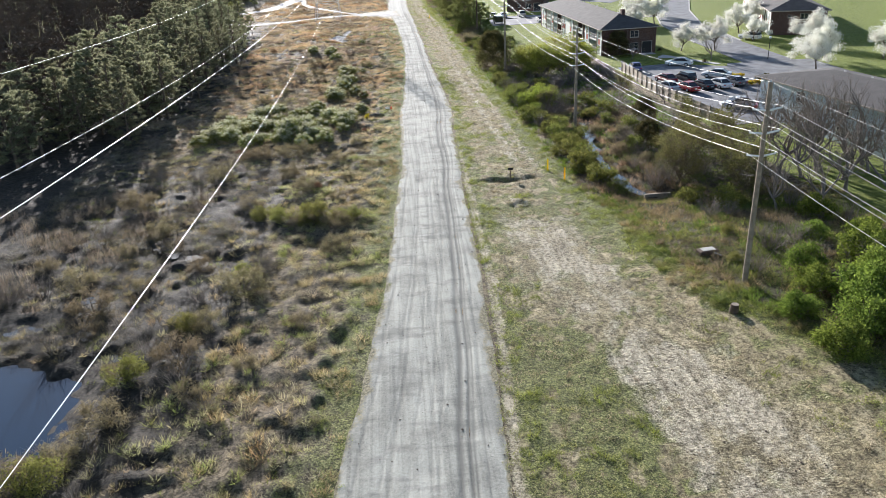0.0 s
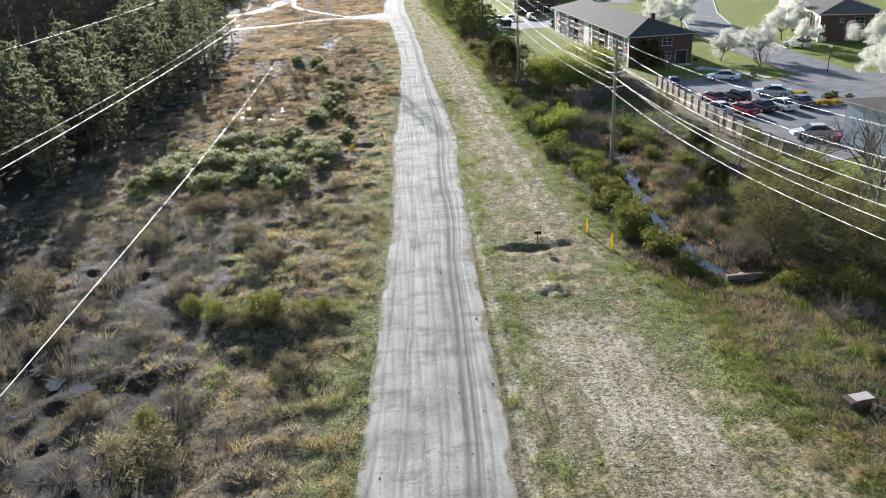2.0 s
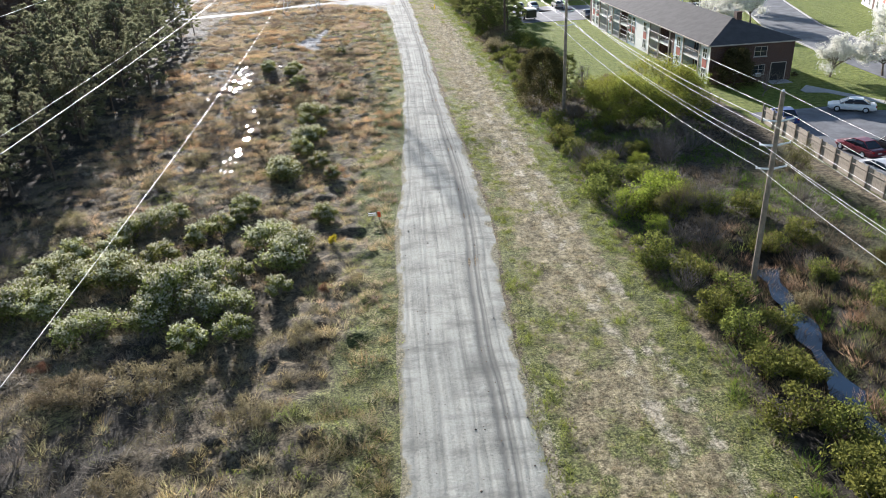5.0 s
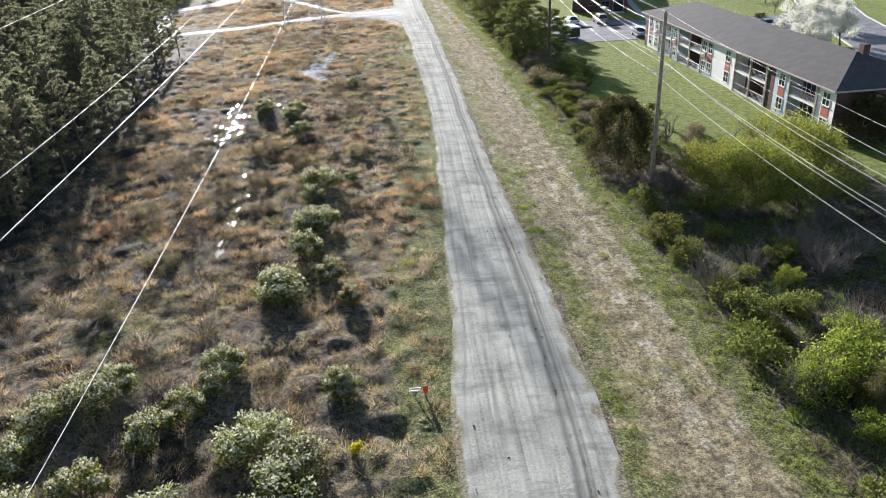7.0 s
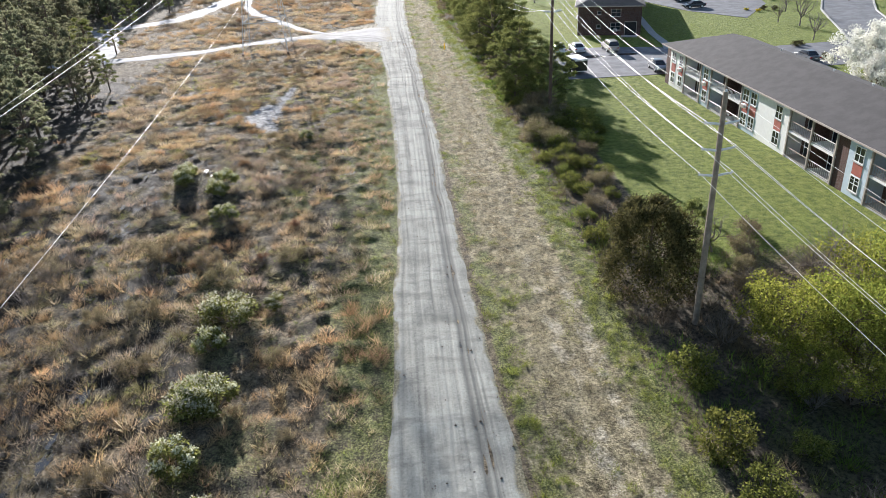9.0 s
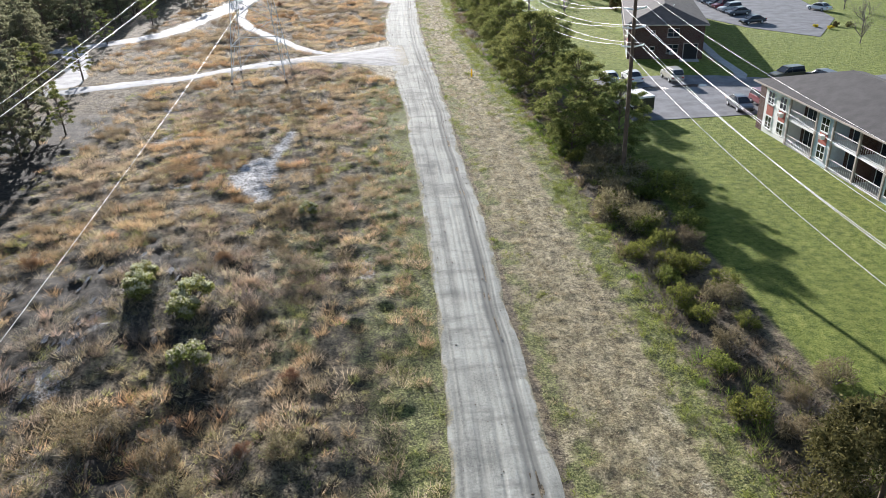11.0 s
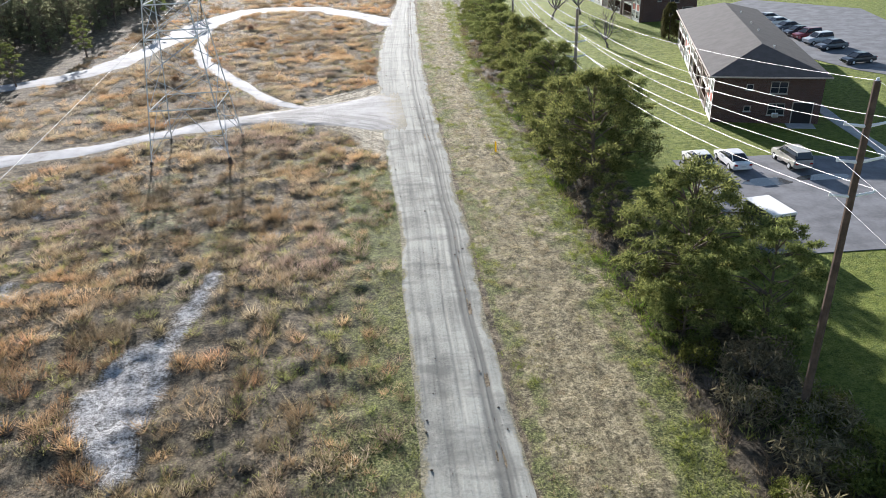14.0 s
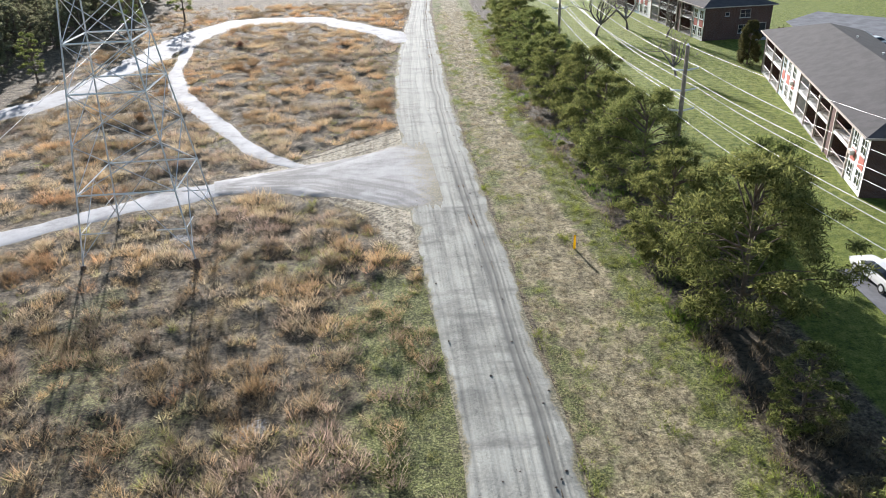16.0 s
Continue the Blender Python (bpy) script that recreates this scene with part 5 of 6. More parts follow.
    lime = [(21.9, 107.8, 1.15), (19.6, 107, .8), (23.6, 110.6, .85), (20.6, 103.6, .6), (26, 122.5, .55), (24.2, 118.4, .5), (22.9, 114.4, .45)]
    olive = [(18.6, 98.5), (20.2, 96), (21.4, 92.5, 1.1), (23.4, 90), (20.1, 85), (19, 122.9, .9), (19.4, 117, .9), (18.3, 110.6, 1.1), (20.8, 107.5, 1.2), (19.7, 114.2), (18.7, 126.4, 1.2), (19.2, 163.8), (18.5, 153.8, .9), (19.9, 172), (21.9, 178.4, 1.2), (20.4, 171), (20, 165.4, 1.1), (18.4, 168), (19.9, 74.6), (20.8, 70.6, 1.1),
             (21.5, 80), (22.5, 105.6), (27.5, 81, 1.1), (19.8, 91), (19.2, 132), (19.6, 159), (22, 158, .8), (24, 130), (30, 100), (19, 178), (20.5, 184), (22, 174), (19.2, 161), (21.4, 165.5), (19, 174.6), (21.2, 181), (18.6, 150), (20.6, 168.6), (22.6, 162.5), (18.9, 188), (19.4, 192.5), (23.5, 178.8, 1.6), (24.9, 175.6, 1.6), (22.8, 182.4, 1.4), (25.6, 179.6, 1.5), (23.6, 171.8, 1.2), (20.4, 77, 1.1), (21, 73, .9), (19.4, 81, .9), (20.2, 88.2, .9), (21.6, 84.5, .8), (21.8, 67.4, .8), (22.8, 115, .8), (24.6, 121.4, .7), (21.4, 119.4, .8), (20.2, 112.4, .7), (22.4, 125.6, .7), (26.2, 106.5, .9), (28.6, 105.5, .9), (28.4, 94.5, .8), (27.4, 99.6, .8), (30, 90, .9), (27.2, 63, .9), (30, 61, 1)]
    place(l[0], lime, r, 1.0, 1.2)
    place(l[1], [(a0, b0, (q[0] if q else 1) * (0.75 if 148 < b0 < 190 else 1)) for a0, b0, *q in olive], r, 1.0, 1.4)
    xs, yy = scatter(170, 17, 40, 44, 205, r)
    bare = [(a0, b0) for a0, b0 in zip(xs, yy) if a0 > np.interp(b0, EDGE_Y, EDGE_X) + 1.2 and a0 < np.interp(b0, [44, 140, 150, 205], [39, 37, 22.5, 21.5]) and along(np.array([a0]), np.array([b0]), CREEK)[0] > 2 and math.hypot(a0 - 19.8, b0 - 140) > 4.5]
    place(l[2], [(a0, b0, 0.6 if b0 > 142 else 1) for a0, b0 in bare], r, 0.9, 1.6)
    dry = leafy_shrub(154, 2.2, 1.1, DRYLEAF, "brown_hedge_shrub", "dull brown dry shrub in the low hedge", "verge shrubs", 14, 110, (0.2, 0.03))
    place(dry, [(18.8, 175.5, 1.6), (20.6, 179.4, 1.9), (19.4, 183.6, 1.8), (21.2, 186.4, 1.7), (22.4, 182.2, 1.6), (20.2, 172.4, 1.4), (24.6, 144.6, .7), (27.4, 143.8, .8), (26.2, 141.2, .7), (20.2, 148), (21.5, 151, .8), (20, 156), (21.8, 161), (19.6, 167, .8), (22.4, 169), (20.8, 175), (23, 180), (20.4, 187), (22.6, 186.5), (20.6, 198), (18.9, 200.5), (19.5, 204.5), (24, 152), (26, 148), (28.5, 146.5), (30, 149), (24.5, 104, .8), (26, 92), (28.5, 88), (25.6, 80), (27.5, 76)], r, 0.9, 1.4)
    holly = leafy_shrub(155, 3.4, 2.5, HOLLY, "evergreen_shrub", "glossy deep green shrub on the bank", "bank shrubs", 34, 150, (0.17, 0.08))
    place(holly, [(24.6, 39.0, .7), (24.9, 34.6, .9), (29.2, 39, 1.2), (28.6, 45.4, .9), (33.4, 45.6, 1.1), (27.2, 41.8, .8), (31.6, 41.6, 1.2), (30.2, 34.8, 1.2), (34.6, 40, 1.2), (36, 50, 1.0), (27.4, 36.4, 1.0), (32, 50.5, .7), (35.4, 56, .9)], r, 0.9, 1.15)
    band = leafy_shrub(156, 3.0, 1.6, YELLOWGREEN, "yellow_green_shrub", "low yellow-green shrub among the dry grass", "yellow-green shrubs", 20, 130, (0.15, 0.05))
    place(band, [(-11.4, 65.4), (-9.4, 65.6, 1.1), (-7.6, 65.0, 1.1), (-5.8, 65.2), (-4.2, 64.8, .8), (-8.6, 63.6, .8), (-13.2, 66.8, .8), (-15.6, 46, .9), (-17.8, 39.6, 1.0), (-13.2, 53.5, .7), (26.4, 52.8, .6), (24.5, 47.4, .5), (-19.5, 30.5, 1.2), (-22.5, 29.5, 1.1)], r, 0.85, 1.2)
    # trees of the thicket
    m1 = bare_tree(161, 6.4, "budding_tree", "budding olive-green tree with many thin limbs", "thicket trees", SPRING, 85, (0.12, 0.065), 0.75, 3, 0.6, 0.14, "tree", 5)
    place(m1, [(25.4, 133.4, .95), (28.4, 132, 1.1), (31.6, 134.2, 1.1), (27, 129.6, .8), (34.2, 137, .95), (36.6, 139, .8), (30.2, 128.6, .9), (33.2, 130.4, .85), (24.6, 130.4, .6)], r, 1.1, 1.3)
    m3 = bare_tree(163, 6.4, "budding_tree", "dull olive-brown budding tree with many thin limbs", "thicket trees", BUDS, 60, (0.10, 0.05), 0.6, 3, 0.6, 0.15, "tree", 5)
    place(m3, [(27.4, 67.2, .95), (30.2, 71.5, 1.0), (32.5, 64, .9), (31, 76, .8), (35.5, 84, .7), (37, 78, .8), (38, 92, .6), (22.6, 105.6, .6), (35, 72, .9), (33, 80, .7), (34, 66, 1), (36, 112, .6)], r, 1.1, 1.35)
    m2 = bare_tree(162, 9.5, "bare_tree", "tall bare grey tree with fine branches", "bare trees", None, depth=4, spread=0.5, trunk=0.2)
    place(m2, [(40.5, 67.5), (42.5, 63), (47.5, 67.5), (45, 72.5), (38.5, 74, .9), (47.5, 62), (44, 58), (38, 59, .8), (46.6, 78), (43.5, 80, .9), (41.5, 76), (45.5, 84, .9), (36, 66, .8), (48.5, 70, 1.1), (41, 86, .7), (33, 58, .7), (39.5, 70, 1.1), (43, 69, 1.1), (46, 75.5, 1.1), (44, 66, 1.2), (36.8, 271, .9), (40.5, 304, 1.2), (44.5, 296, .9), (34, 300, 1.1), (35, 88, .5), (39, 102, .45), (45.5, 137.5, .5), (26.2, 146.5, .5), (30.5, 140, .6)], r)
    # blossoming pears and street trees
    n = bare_tree(171, 7.6, "pear_tree", "white-blossoming pear tree on the grass", "blossoming pears", BLOSSOM, 120, (0.17, 0.14), 0.95, 3, 0.5, 0.24, "tree", 4)
    place(n, [(57.7, 144.2, .95), (64, 143.1, 1.0), (66.5, 185, .95), (63.2, 187.6, 1.15), (77.5, 162, 1), (71.7, 198, 1.1), (70.5, 118, 1.0), (76.5, 126, 1), (60.5, 181, .8), (82, 141, 1), (75, 150, .8), (84, 168, 1), (86, 124, 1.1)], r, 0.95, 1.08)
    o = bare_tree(172, 6.5, "street_tree", "small leafless street tree on the grass", "street trees", None, depth=4, spread=0.5, trunk=0.25)
    place(o, [(58.3, 131.6, 1.0), (71.7, 215.6), (75.8, 227.7), (80.7, 242.4), (84, 262, .8), (74, 232, .8), (89, 262, .9), (98, 250, .9), (102, 270)], r)
    q = leafy_shrub(181, 1.6, 0.8, GOLD, "yellow_hedge_bush", "clipped yellow-gold bush beside the parking lot", "clipped bushes", 14, 110, (0.1, 0.06))
    place(q, [(55.6, 117), (56.8, 116.6), (54.8, 111.2), (55.9, 110.6), (57.1, 110.4), (58.4, 110.6), (76, 244, .8), (74.6, 246, .7)], r, 0.95, 1.1)
    s = leafy_shrub(182, 1.5, 0.9, CEDAR, "clipped_bush", "clipped dark green bush by the building", "clipped bushes", 12, 110, (0.1, 0.06))
    place(s, [(66.6, 211.5), (68, 212.5), (66, 202), (67, 203.5), (57, 131, .8), (60, 114.5), (58.6, 113.4), (61.2, 112.4), (81.5, 160), (82.3, 163), (83.2, 166), (84, 169), (54, 146, .6), (78, 246), (80, 245)], r)


plant_all()


# ---- buildings ----
def gable_vent(bm, s, w, z):
    rod(bm, (s, w, z), (s, w, z + 0.45), 0.07, 0.07, 8)
    rod(bm, (s, w, z + 0.45), (s, w, z + 0.52), 0.13, 0.13, 8)


def window_unit(root, face, at, z, wide, high, cols=2, rows=2):
    """face 'front' looks along -w, 'end' along +s; at: place along that face."""
    def dims(a0, a1, z0, z1, d0, d1):
        return (a0, a1, -d1, -d0, z0, z1) if face[0] == 'front' else (face[1] + 0.03 + d0, face[1] + 0.03 + d1, a0, a1, z0, z1)
    t = 0.07
    bm = bmesh.new()
    rings = []
    for d in (0.0, 0.06):
        for a0, a1, z0, z1 in ((at, at + wide, z, z + high), (at + t, at + wide - t, z + t, z + high - t)):
            x0, x1, y0, y1, b0, b1 = dims(a0, a1, z0, z1, d, d)
            rings.append([bm.verts.new(p) for p in (((x0, y0, b0), (x1, y0, b0), (x1, y0, b1), (x0, y0, b1)) if face[0] == 'front' else ((x0, y0, b0), (x0, y1, b0), (x0, y1, b1), (x0, y0, b1)))])
    for p, q in ((0, 1), (2, 3), (0, 2), (1, 3)):
        for k in range(4):
            n = (k + 1) % 4
            bm.faces.new((rings[p][k], rings[p][n], rings[q][n], rings[q][k]))
    bmesh.ops.recalc_face_normals(bm, faces=bm.faces)
    paint = WHITEP if face[0] == "front" else TRIMB
    win = part("window", bm, paint, root, "white-framed window" if face[0] == "front" else "tan-framed window")
    for k in range(1, cols):
        c = at + wide * k / cols
        part("mullion", boxes(dims(c - 0.03, c + 0.03, z + t, z + high - t, 0.0, 0.05)), paint, win)
    for k in range(1, rows):
        c = z + high * k / rows
        part("glazing_bar", boxes(dims(at + t, at + wide - t, c - 0.025, c + 0.025, 0.0, 0.045)), paint, win)
    part("pane", boxes(dims(at + t, at + wide - t, z + t, z + high - t, 0.004, 0.025)), GLASS, win, "dark glass pane")
    part("sill", boxes(dims(at - 0.06, at + wide + 0.06, z - 0.07, z, 0.0, 0.12)), CONCRETE, win)


def aircon(root, face, at, z):
    d = (at, at + 0.62, -0.36, 0.0, z, z + 0.42) if face[0] == 'front' else (face[1], face[1] + 0.36, at, at + 0.62, z, z + 0.42)
    a = part("air_conditioner", boxes(d, bevel=0.03), WHITEP, root, "white window air conditioner")
    g = (d[0] + 0.06, d[1] - 0.06, d[2] - 0.01, d[2] + 0.01, d[4] + 0.05, d[5] - 0.05) if face[0] == 'front' else (d[1] - 0.01, d[1] + 0.01, d[2] + 0.06, d[3] - 0.06, d[4] + 0.05, d[5] - 0.05)
    part("grille", boxes(g), TRIMB, a)


def apartment(nw, sw, depth, base, segments, label, hip=6.2, eave=4.9, ridge=7.1, detail=True, chimney=True):
    """A two-storey brick block; the balcony side runs from nw to sw."""
    nw, sw = Vector((*nw, base)), Vector((*sw, base))
    s = (sw - nw).normalized()
    L = (sw - nw).length
    w = Vector((-s.y, s.x, 0))
    m = Matrix(((s.x, w.x, 0, nw.x), (s.y, w.y, 0, nw.y), (0, 0, 1, base), (0, 0, 0, 1)))
    root = empty("apartment_building", m, label, "building", "apartment buildings")
    R = 1.6
    part("wall", boxes((0, L, R, depth, -0.5, eave)), BRICK, root, "brown brick wall")
    k = L / sum(q[1] for q in segments)
    at = 0.0
    for kind, length in segments:
        a0, a1 = at, at + length * k
        at = a1
        if kind == "brick":
            part("wall", boxes((a0, a1, 0, R - 0.003, -0.5, eave)), BRICK, root, "brown brick wall")
        elif kind in ("white", "blue", "bluewide", "whitewin", "bluewin", "redwin"):
            paint = BLUEP if kind in ("bluewin", "blue", "bluewide") else WHITEP
            part("wall_panel", boxes((a0, a1, 0, R - 0.003, -0.5, eave)), paint, root, "pale blue wall panel" if paint is BLUEP else "white painted wall panel")
            if kind == "bluewide":
                for z in (0.55, 3.1):
                    window_unit(root, ("front", 0), (a0 + a1) / 2 - 0.8, z, 1.6, 1.35)
            elif kind not in ("white", "blue"):
                n = 1 if length < 3.2 else 2
                for c in range(n):
                    wide = 1.25
                    x = a0 + (a1 - a0) * (c + 0.5) / n - wide / 2
                    part("spandrel", boxes((x, x + wide, -0.03, 0.0, 1.97, 3.03)), REDP, root, "red spandrel panel")
                    window_unit(root, ("front", 0), x, 0.55 + 0.0, wide, 1.35)
                    window_unit(root, ("front", 0), x, 3.1, wide, 1.35)
                    if detail and (c + int(a0)) % 2 == 0:
                        aircon(root, ("front", 0), x + 0.3, 2.45)
        else:
            n = max(1, round(length / 4.0))
            part("balcony_floor", boxes((a0, a1, -0.05, R - 0.003, 2.45, 2.65)), WHITEP, root, "pale balcony slab")
            part("balcony_floor", boxes((a0, a1, -0.05, R - 0.003, -0.5, 0.1)), CONCRETE, root, "concrete terrace slab")
            for c in range(n + 1):
                x = a0 + (a1 - a0) * c / n
                x = min(max(x, a0 + 0.12), a1 - 0.12)
                part("post", boxes((x - 0.09, x + 0.09, -0.12, 0.06, -0.5, eave)), TRIMB, root, "tan wooden post")
            for c in range(n):
                x0, x1 = a0 + (a1 - a0) * c / n + 0.22, a0 + (a1 - a0) * (c + 1) / n - 0.22
                part("partition", boxes((x1 + 0.19, x1 + 0.25, 0.07, R - 0.01, 0.12, eave)), BRICK, root)
                for z in (0.1, 2.65):
                    bm = boxes((x0, x1, -0.04, 0.02, z + 0.92, z + 0.98), (x0, x1, -0.03, 0.01, z + 0.1, z + 0.14))
                    for b in np.arange(x0 + 0.1, x1, 0.28):
                        box(bm, b, b + 0.022, -0.02, 0.002, z + 0.14, z + 0.92)
                    part("railing", bm, WHITEP if (c + int(a0)) % 3 else TRIMB, root, "white balcony railing")
                    d = part("balcony_door", boxes((x0 + 0.5, x0 + 2.2, R - 0.06, R - 0.004, z, z + 2.05)), GLASS, root, "dark sliding glass door")
                    part("door_frame", boxes((x0 + 0.42, x0 + 0.5, R - 0.08, R - 0.004, z, z + 2.1), (x0 + 2.2, x0 + 2.28, R - 0.08, R - 0.004, z, z + 2.1), (x0 + 1.32, x0 + 1.38, R - 0.08, R - 0.06, z, z + 2.05)), WHITEP, d)
    for s0, s1 in ((-0.03, 0.0), (L, L + 0.03)):
        part("wall", boxes((s0, s1, 0.0, depth, -0.5, eave)), BRICK, root, "brown brick wall")
    # the end wall towards the road
    for z, hi in ((0.9, 1.25), (3.2, 1.25)):
        window_unit(root, ("end", L), depth * 0.52, z, 1.7, hi, 2, 2)
        if z > 3 or detail:
            window_unit(root, ("end", L), depth * 0.30, z + 0.35, 0.7, 0.6, 1, 1)
    aircon(root, ("end", L), depth * 0.52 + 0.5, 0.72)
    # No recess is built; a black panel paints the entrance's shade.
    door = part("door", boxes((L + 0.03, L + 0.06, depth * 0.75, depth * 0.75 + 1.9, -0.1, 2.25)), BLACKP, root, "flat black panel painting the shade of a recessed entrance")
    part("door_frame", boxes((L, L + 0.09, depth * 0.75 - 0.1, depth * 0.75, -0.1, 2.35), (L, L + 0.09, depth * 0.75 + 1.9, depth * 0.75 + 2.0, -0.1, 2.35), (L, L + 0.09, depth * 0.75, depth * 0.75 + 1.9, 2.25, 2.35)), TRIMB, door)
    part("step", boxes((L + 0.1, L + 1.8, depth * 0.7, depth * 0.95, -0.5, 0.06)), CONCRETE, root)
    # hipped roof
    o, e = 0.55, eave + 0.16
    bm = bmesh.new()
    c = [bm.verts.new(p) for p in ((-o, -o, e), (L + o, -o, e), (L + o, depth + o, e), (-o, depth + o, e))]
    lo = [bm.verts.new((v.co.x, v.co.y, e - 0.16)) for v in c]
    r0, r1 = bm.verts.new((hip, depth / 2, ridge)), bm.verts.new((L - hip, depth / 2, ridge))
    for f in ((c[0], c[1], r1, r0), (c[1], c[2], r1), (c[2], c[3], r0, r1), (c[3], c[0], r0), tuple(lo[::-1])):
        bm.faces.new(f)
    for a, b in ((0, 1), (1, 2), (2, 3), (3, 0)):
        bm.faces.new((lo[a], lo[b], c[b], c[a]))
    bmesh.ops.recalc_face_normals(bm, faces=bm.faces)
    roof = part("roof", bm, SHINGLE, root, "dark brown shingle hip roof")
    part("gutter", boxes((-o - 0.05, L + o + 0.05, -o - 0.1, -o, e - 0.17, e - 0.02), (L + o, L + o + 0.1, -o, depth + o, e - 0.17, e - 0.02), (-o - 0.1, -o, -o, depth + o, e - 0.17, e - 0.02)), TRIMB, roof, "tan gutter")
    for q in (0.3, 0.5, 0.62, 0.85):
        bm = bmesh.new()
        gable_vent(bm, L * q, depth * 0.62, ridge - 0.75)
        part("roof_vent", bm, ARM, roof)
    if chimney:
        part("chimney", boxes((L - hip - 0.1, L - hip + 0.7, depth * 0.5 + 0.2, depth * 0.5 + 0.9, ridge - 1.0, ridge + 0.8)), BRICK, roof, "short brick chimney")
    return root


B_SEG = [("brick", 1.2), ("whitewin", 4.8), ("balcony", 5.0), ("bluewin", 2.5), ("balcony", 8.0), ("bluewin", 3.4), ("white", 3.0), ("redwin", 2.6), ("white", 0.7), ("balcony", 8.0), ("brick", 1.6), ("bluewin", 3.0), ("balcony", 5.5), ("whitewin", 3.0)]
C_SEG = [("brick", 1.0), ("balcony", 10.0), ("bluewin", 2.4), ("whitewin", 4.6), ("white", 1.5), ("balcony", 12.0), ("brick", 1.5), ("balcony", 5.0), ("whitewin", 4.2)]
apartment((39.9, 194.9), (41.5, 144.2), 11.0, 0.0, B_SEG, "two-storey brown brick apartment building with balconies and white panels")
apartment((48.3, 271.6), (36.7, 230.4), 10.8, 0.0, C_SEG, "two-storey brown brick apartment building with a dark hip roof", chimney=False)
apartment((46.4, 331.0), (48.4, 291.6), 10.8, 0.0, C_SEG, "two-storey brown brick apartment building beyond the lawn", detail=False)
apartment((95.2, 198.0), (81.6, 156.4), 11.0, 0.0, [("whitewin", 5), ("brick", 1), ("whitewin", 5), ("brick", 1), ("white", 4), ("balcony", 4), ("whitewin", 5), ("brick", 1), ("whitewin", 5)], "two-storey brick apartment building with white wall panels across the street", detail=False, chimney=False)
apartment((48.3, 93.0), (51.8, 71.0), 11.0, 0.0, [("blue", 7), ("bluewide", 3), ("blue", 5), ("bluewide", 3), ("blue", 6)], "two-storey grey-blue and brick building behind bare trees", detail=False, chimney=False, ridge=6.4)


# ---- poles, wires, tower ----
POLES = [(26.5, -8.0, 14.0, WOODGREY), (23.55, 44.1, 13.9, WOODGREY), (24.2, 95.2, 13.0, WOODGREY), (21.4, 137.4, 14.6, WOODGREY), (21.7, 182.6, 16.7, WOODDARK), (22.0, 231.6, 12.2, WOODGREY),
         (22.5, 276.0, 13.0, WOODGREY), (23.5, 322.0, 13.0, WOODGREY), (26, 370, 13.0, WOODGREY)]
DROPS = (1.75, 3.25, 4.75)
HALF = 0.95
ends = []
for px, py, h, wood in POLES:
    base = gz(px, py)
    root = empty("utility_pole", Matrix.Translation((px, py, base)), "tall weathered wooden utility pole with three pale crossarms" if wood is WOODGREY else "tall dark wooden utility pole with three pale crossarms", "utility pole", "utility poles")
    part("shaft", rod(bmesh.new(), (0, 0, -0.6), (0, 0, h), 0.21, 0.14, 10), wood, root)
    pts = [(px, py, base + h)]
    for d in DROPS:
        bm = bmesh.new()
        for sx in (-1, 1):
            rod(bm, (sx * 0.12, 0, h - d - 0.05), (sx * HALF, 0, h - d + 0.08), 0.075, 0.055, 8)
        arm = part("crossarm", bm, ARM, root, "pale post-insulator crossarm")
        for sx in (-1, 1):
            part("insulator", rod(bmesh.new(), (sx * (HALF - 0.02), 0, h - d + 0.04), (sx * HALF, 0, h - d + 0.2), 0.06, 0.045, 8), ARM, arm)
            pts.append((px + sx * HALF, py, base + h - d + 0.2))
    part("pole_cap", rod(bmesh.new(), (0, 0, h), (0, 0, h + 0.12), 0.08, 0.05, 8), STEEL, root)
    ends.append(pts)


def wire(a, b, sag, radius, label, group):
    t = Tubes(8)
    a, b = np.array(a), np.array(b)
    k = np.linspace(0, 1, 26)
    p = a + (b - a) * k[:, None]
    p[:, 2] -= sag * 4 * k * (1 - k)
    t.add(p, np.full(len(k), radius))
    tagged(link("power_line", t.mesh("power_line"), WIRE), label, "power line", group)


for p, q in zip(ends[:-1], ends[1:]):
    for k, (a, b) in enumerate(zip(p, q)):
        span = abs(b[1] - a[1])
        wire(a, b, 0.00045 * span * span if k else 0.0003 * span * span, 0.0085 if k else 0.006, "thin bright wire strung between the wooden poles", "pole wires")

# long spans of the steel tower: x at u = 0 and its slope, height polynomial, u in hundreds of metres from 100
SPANS = [(-9.99, -1.46, 12.22, 0.35, 3.91), (-17.02, -0.08, 14.35, 0.55, 4.58), (-9.47, 1.11, 17.93, 2.22, 3.91), (-19.0, -0.12, 18.83, 1.65, 4.44)]
TOWER = (-17.05, 228.2)
tips = []
for x0, x1, z0, z1, z2 in SPANS:
    u = np.linspace(-1.35, (TOWER[1] - 100) / 100, 90)
    p = np.stack([x0 + x1 * u, 100 + 100 * u, z0 + z1 * u + z2 * u * u], 1)
    t = Tubes(8)
    t.add(p, np.full(len(u), 0.008))
    tagged(link("transmission_line", t.mesh("transmission_line"), WIRE), "long bright high-voltage line hung from the steel tower", "power line", "tower lines")
    tips.append(p[-1])


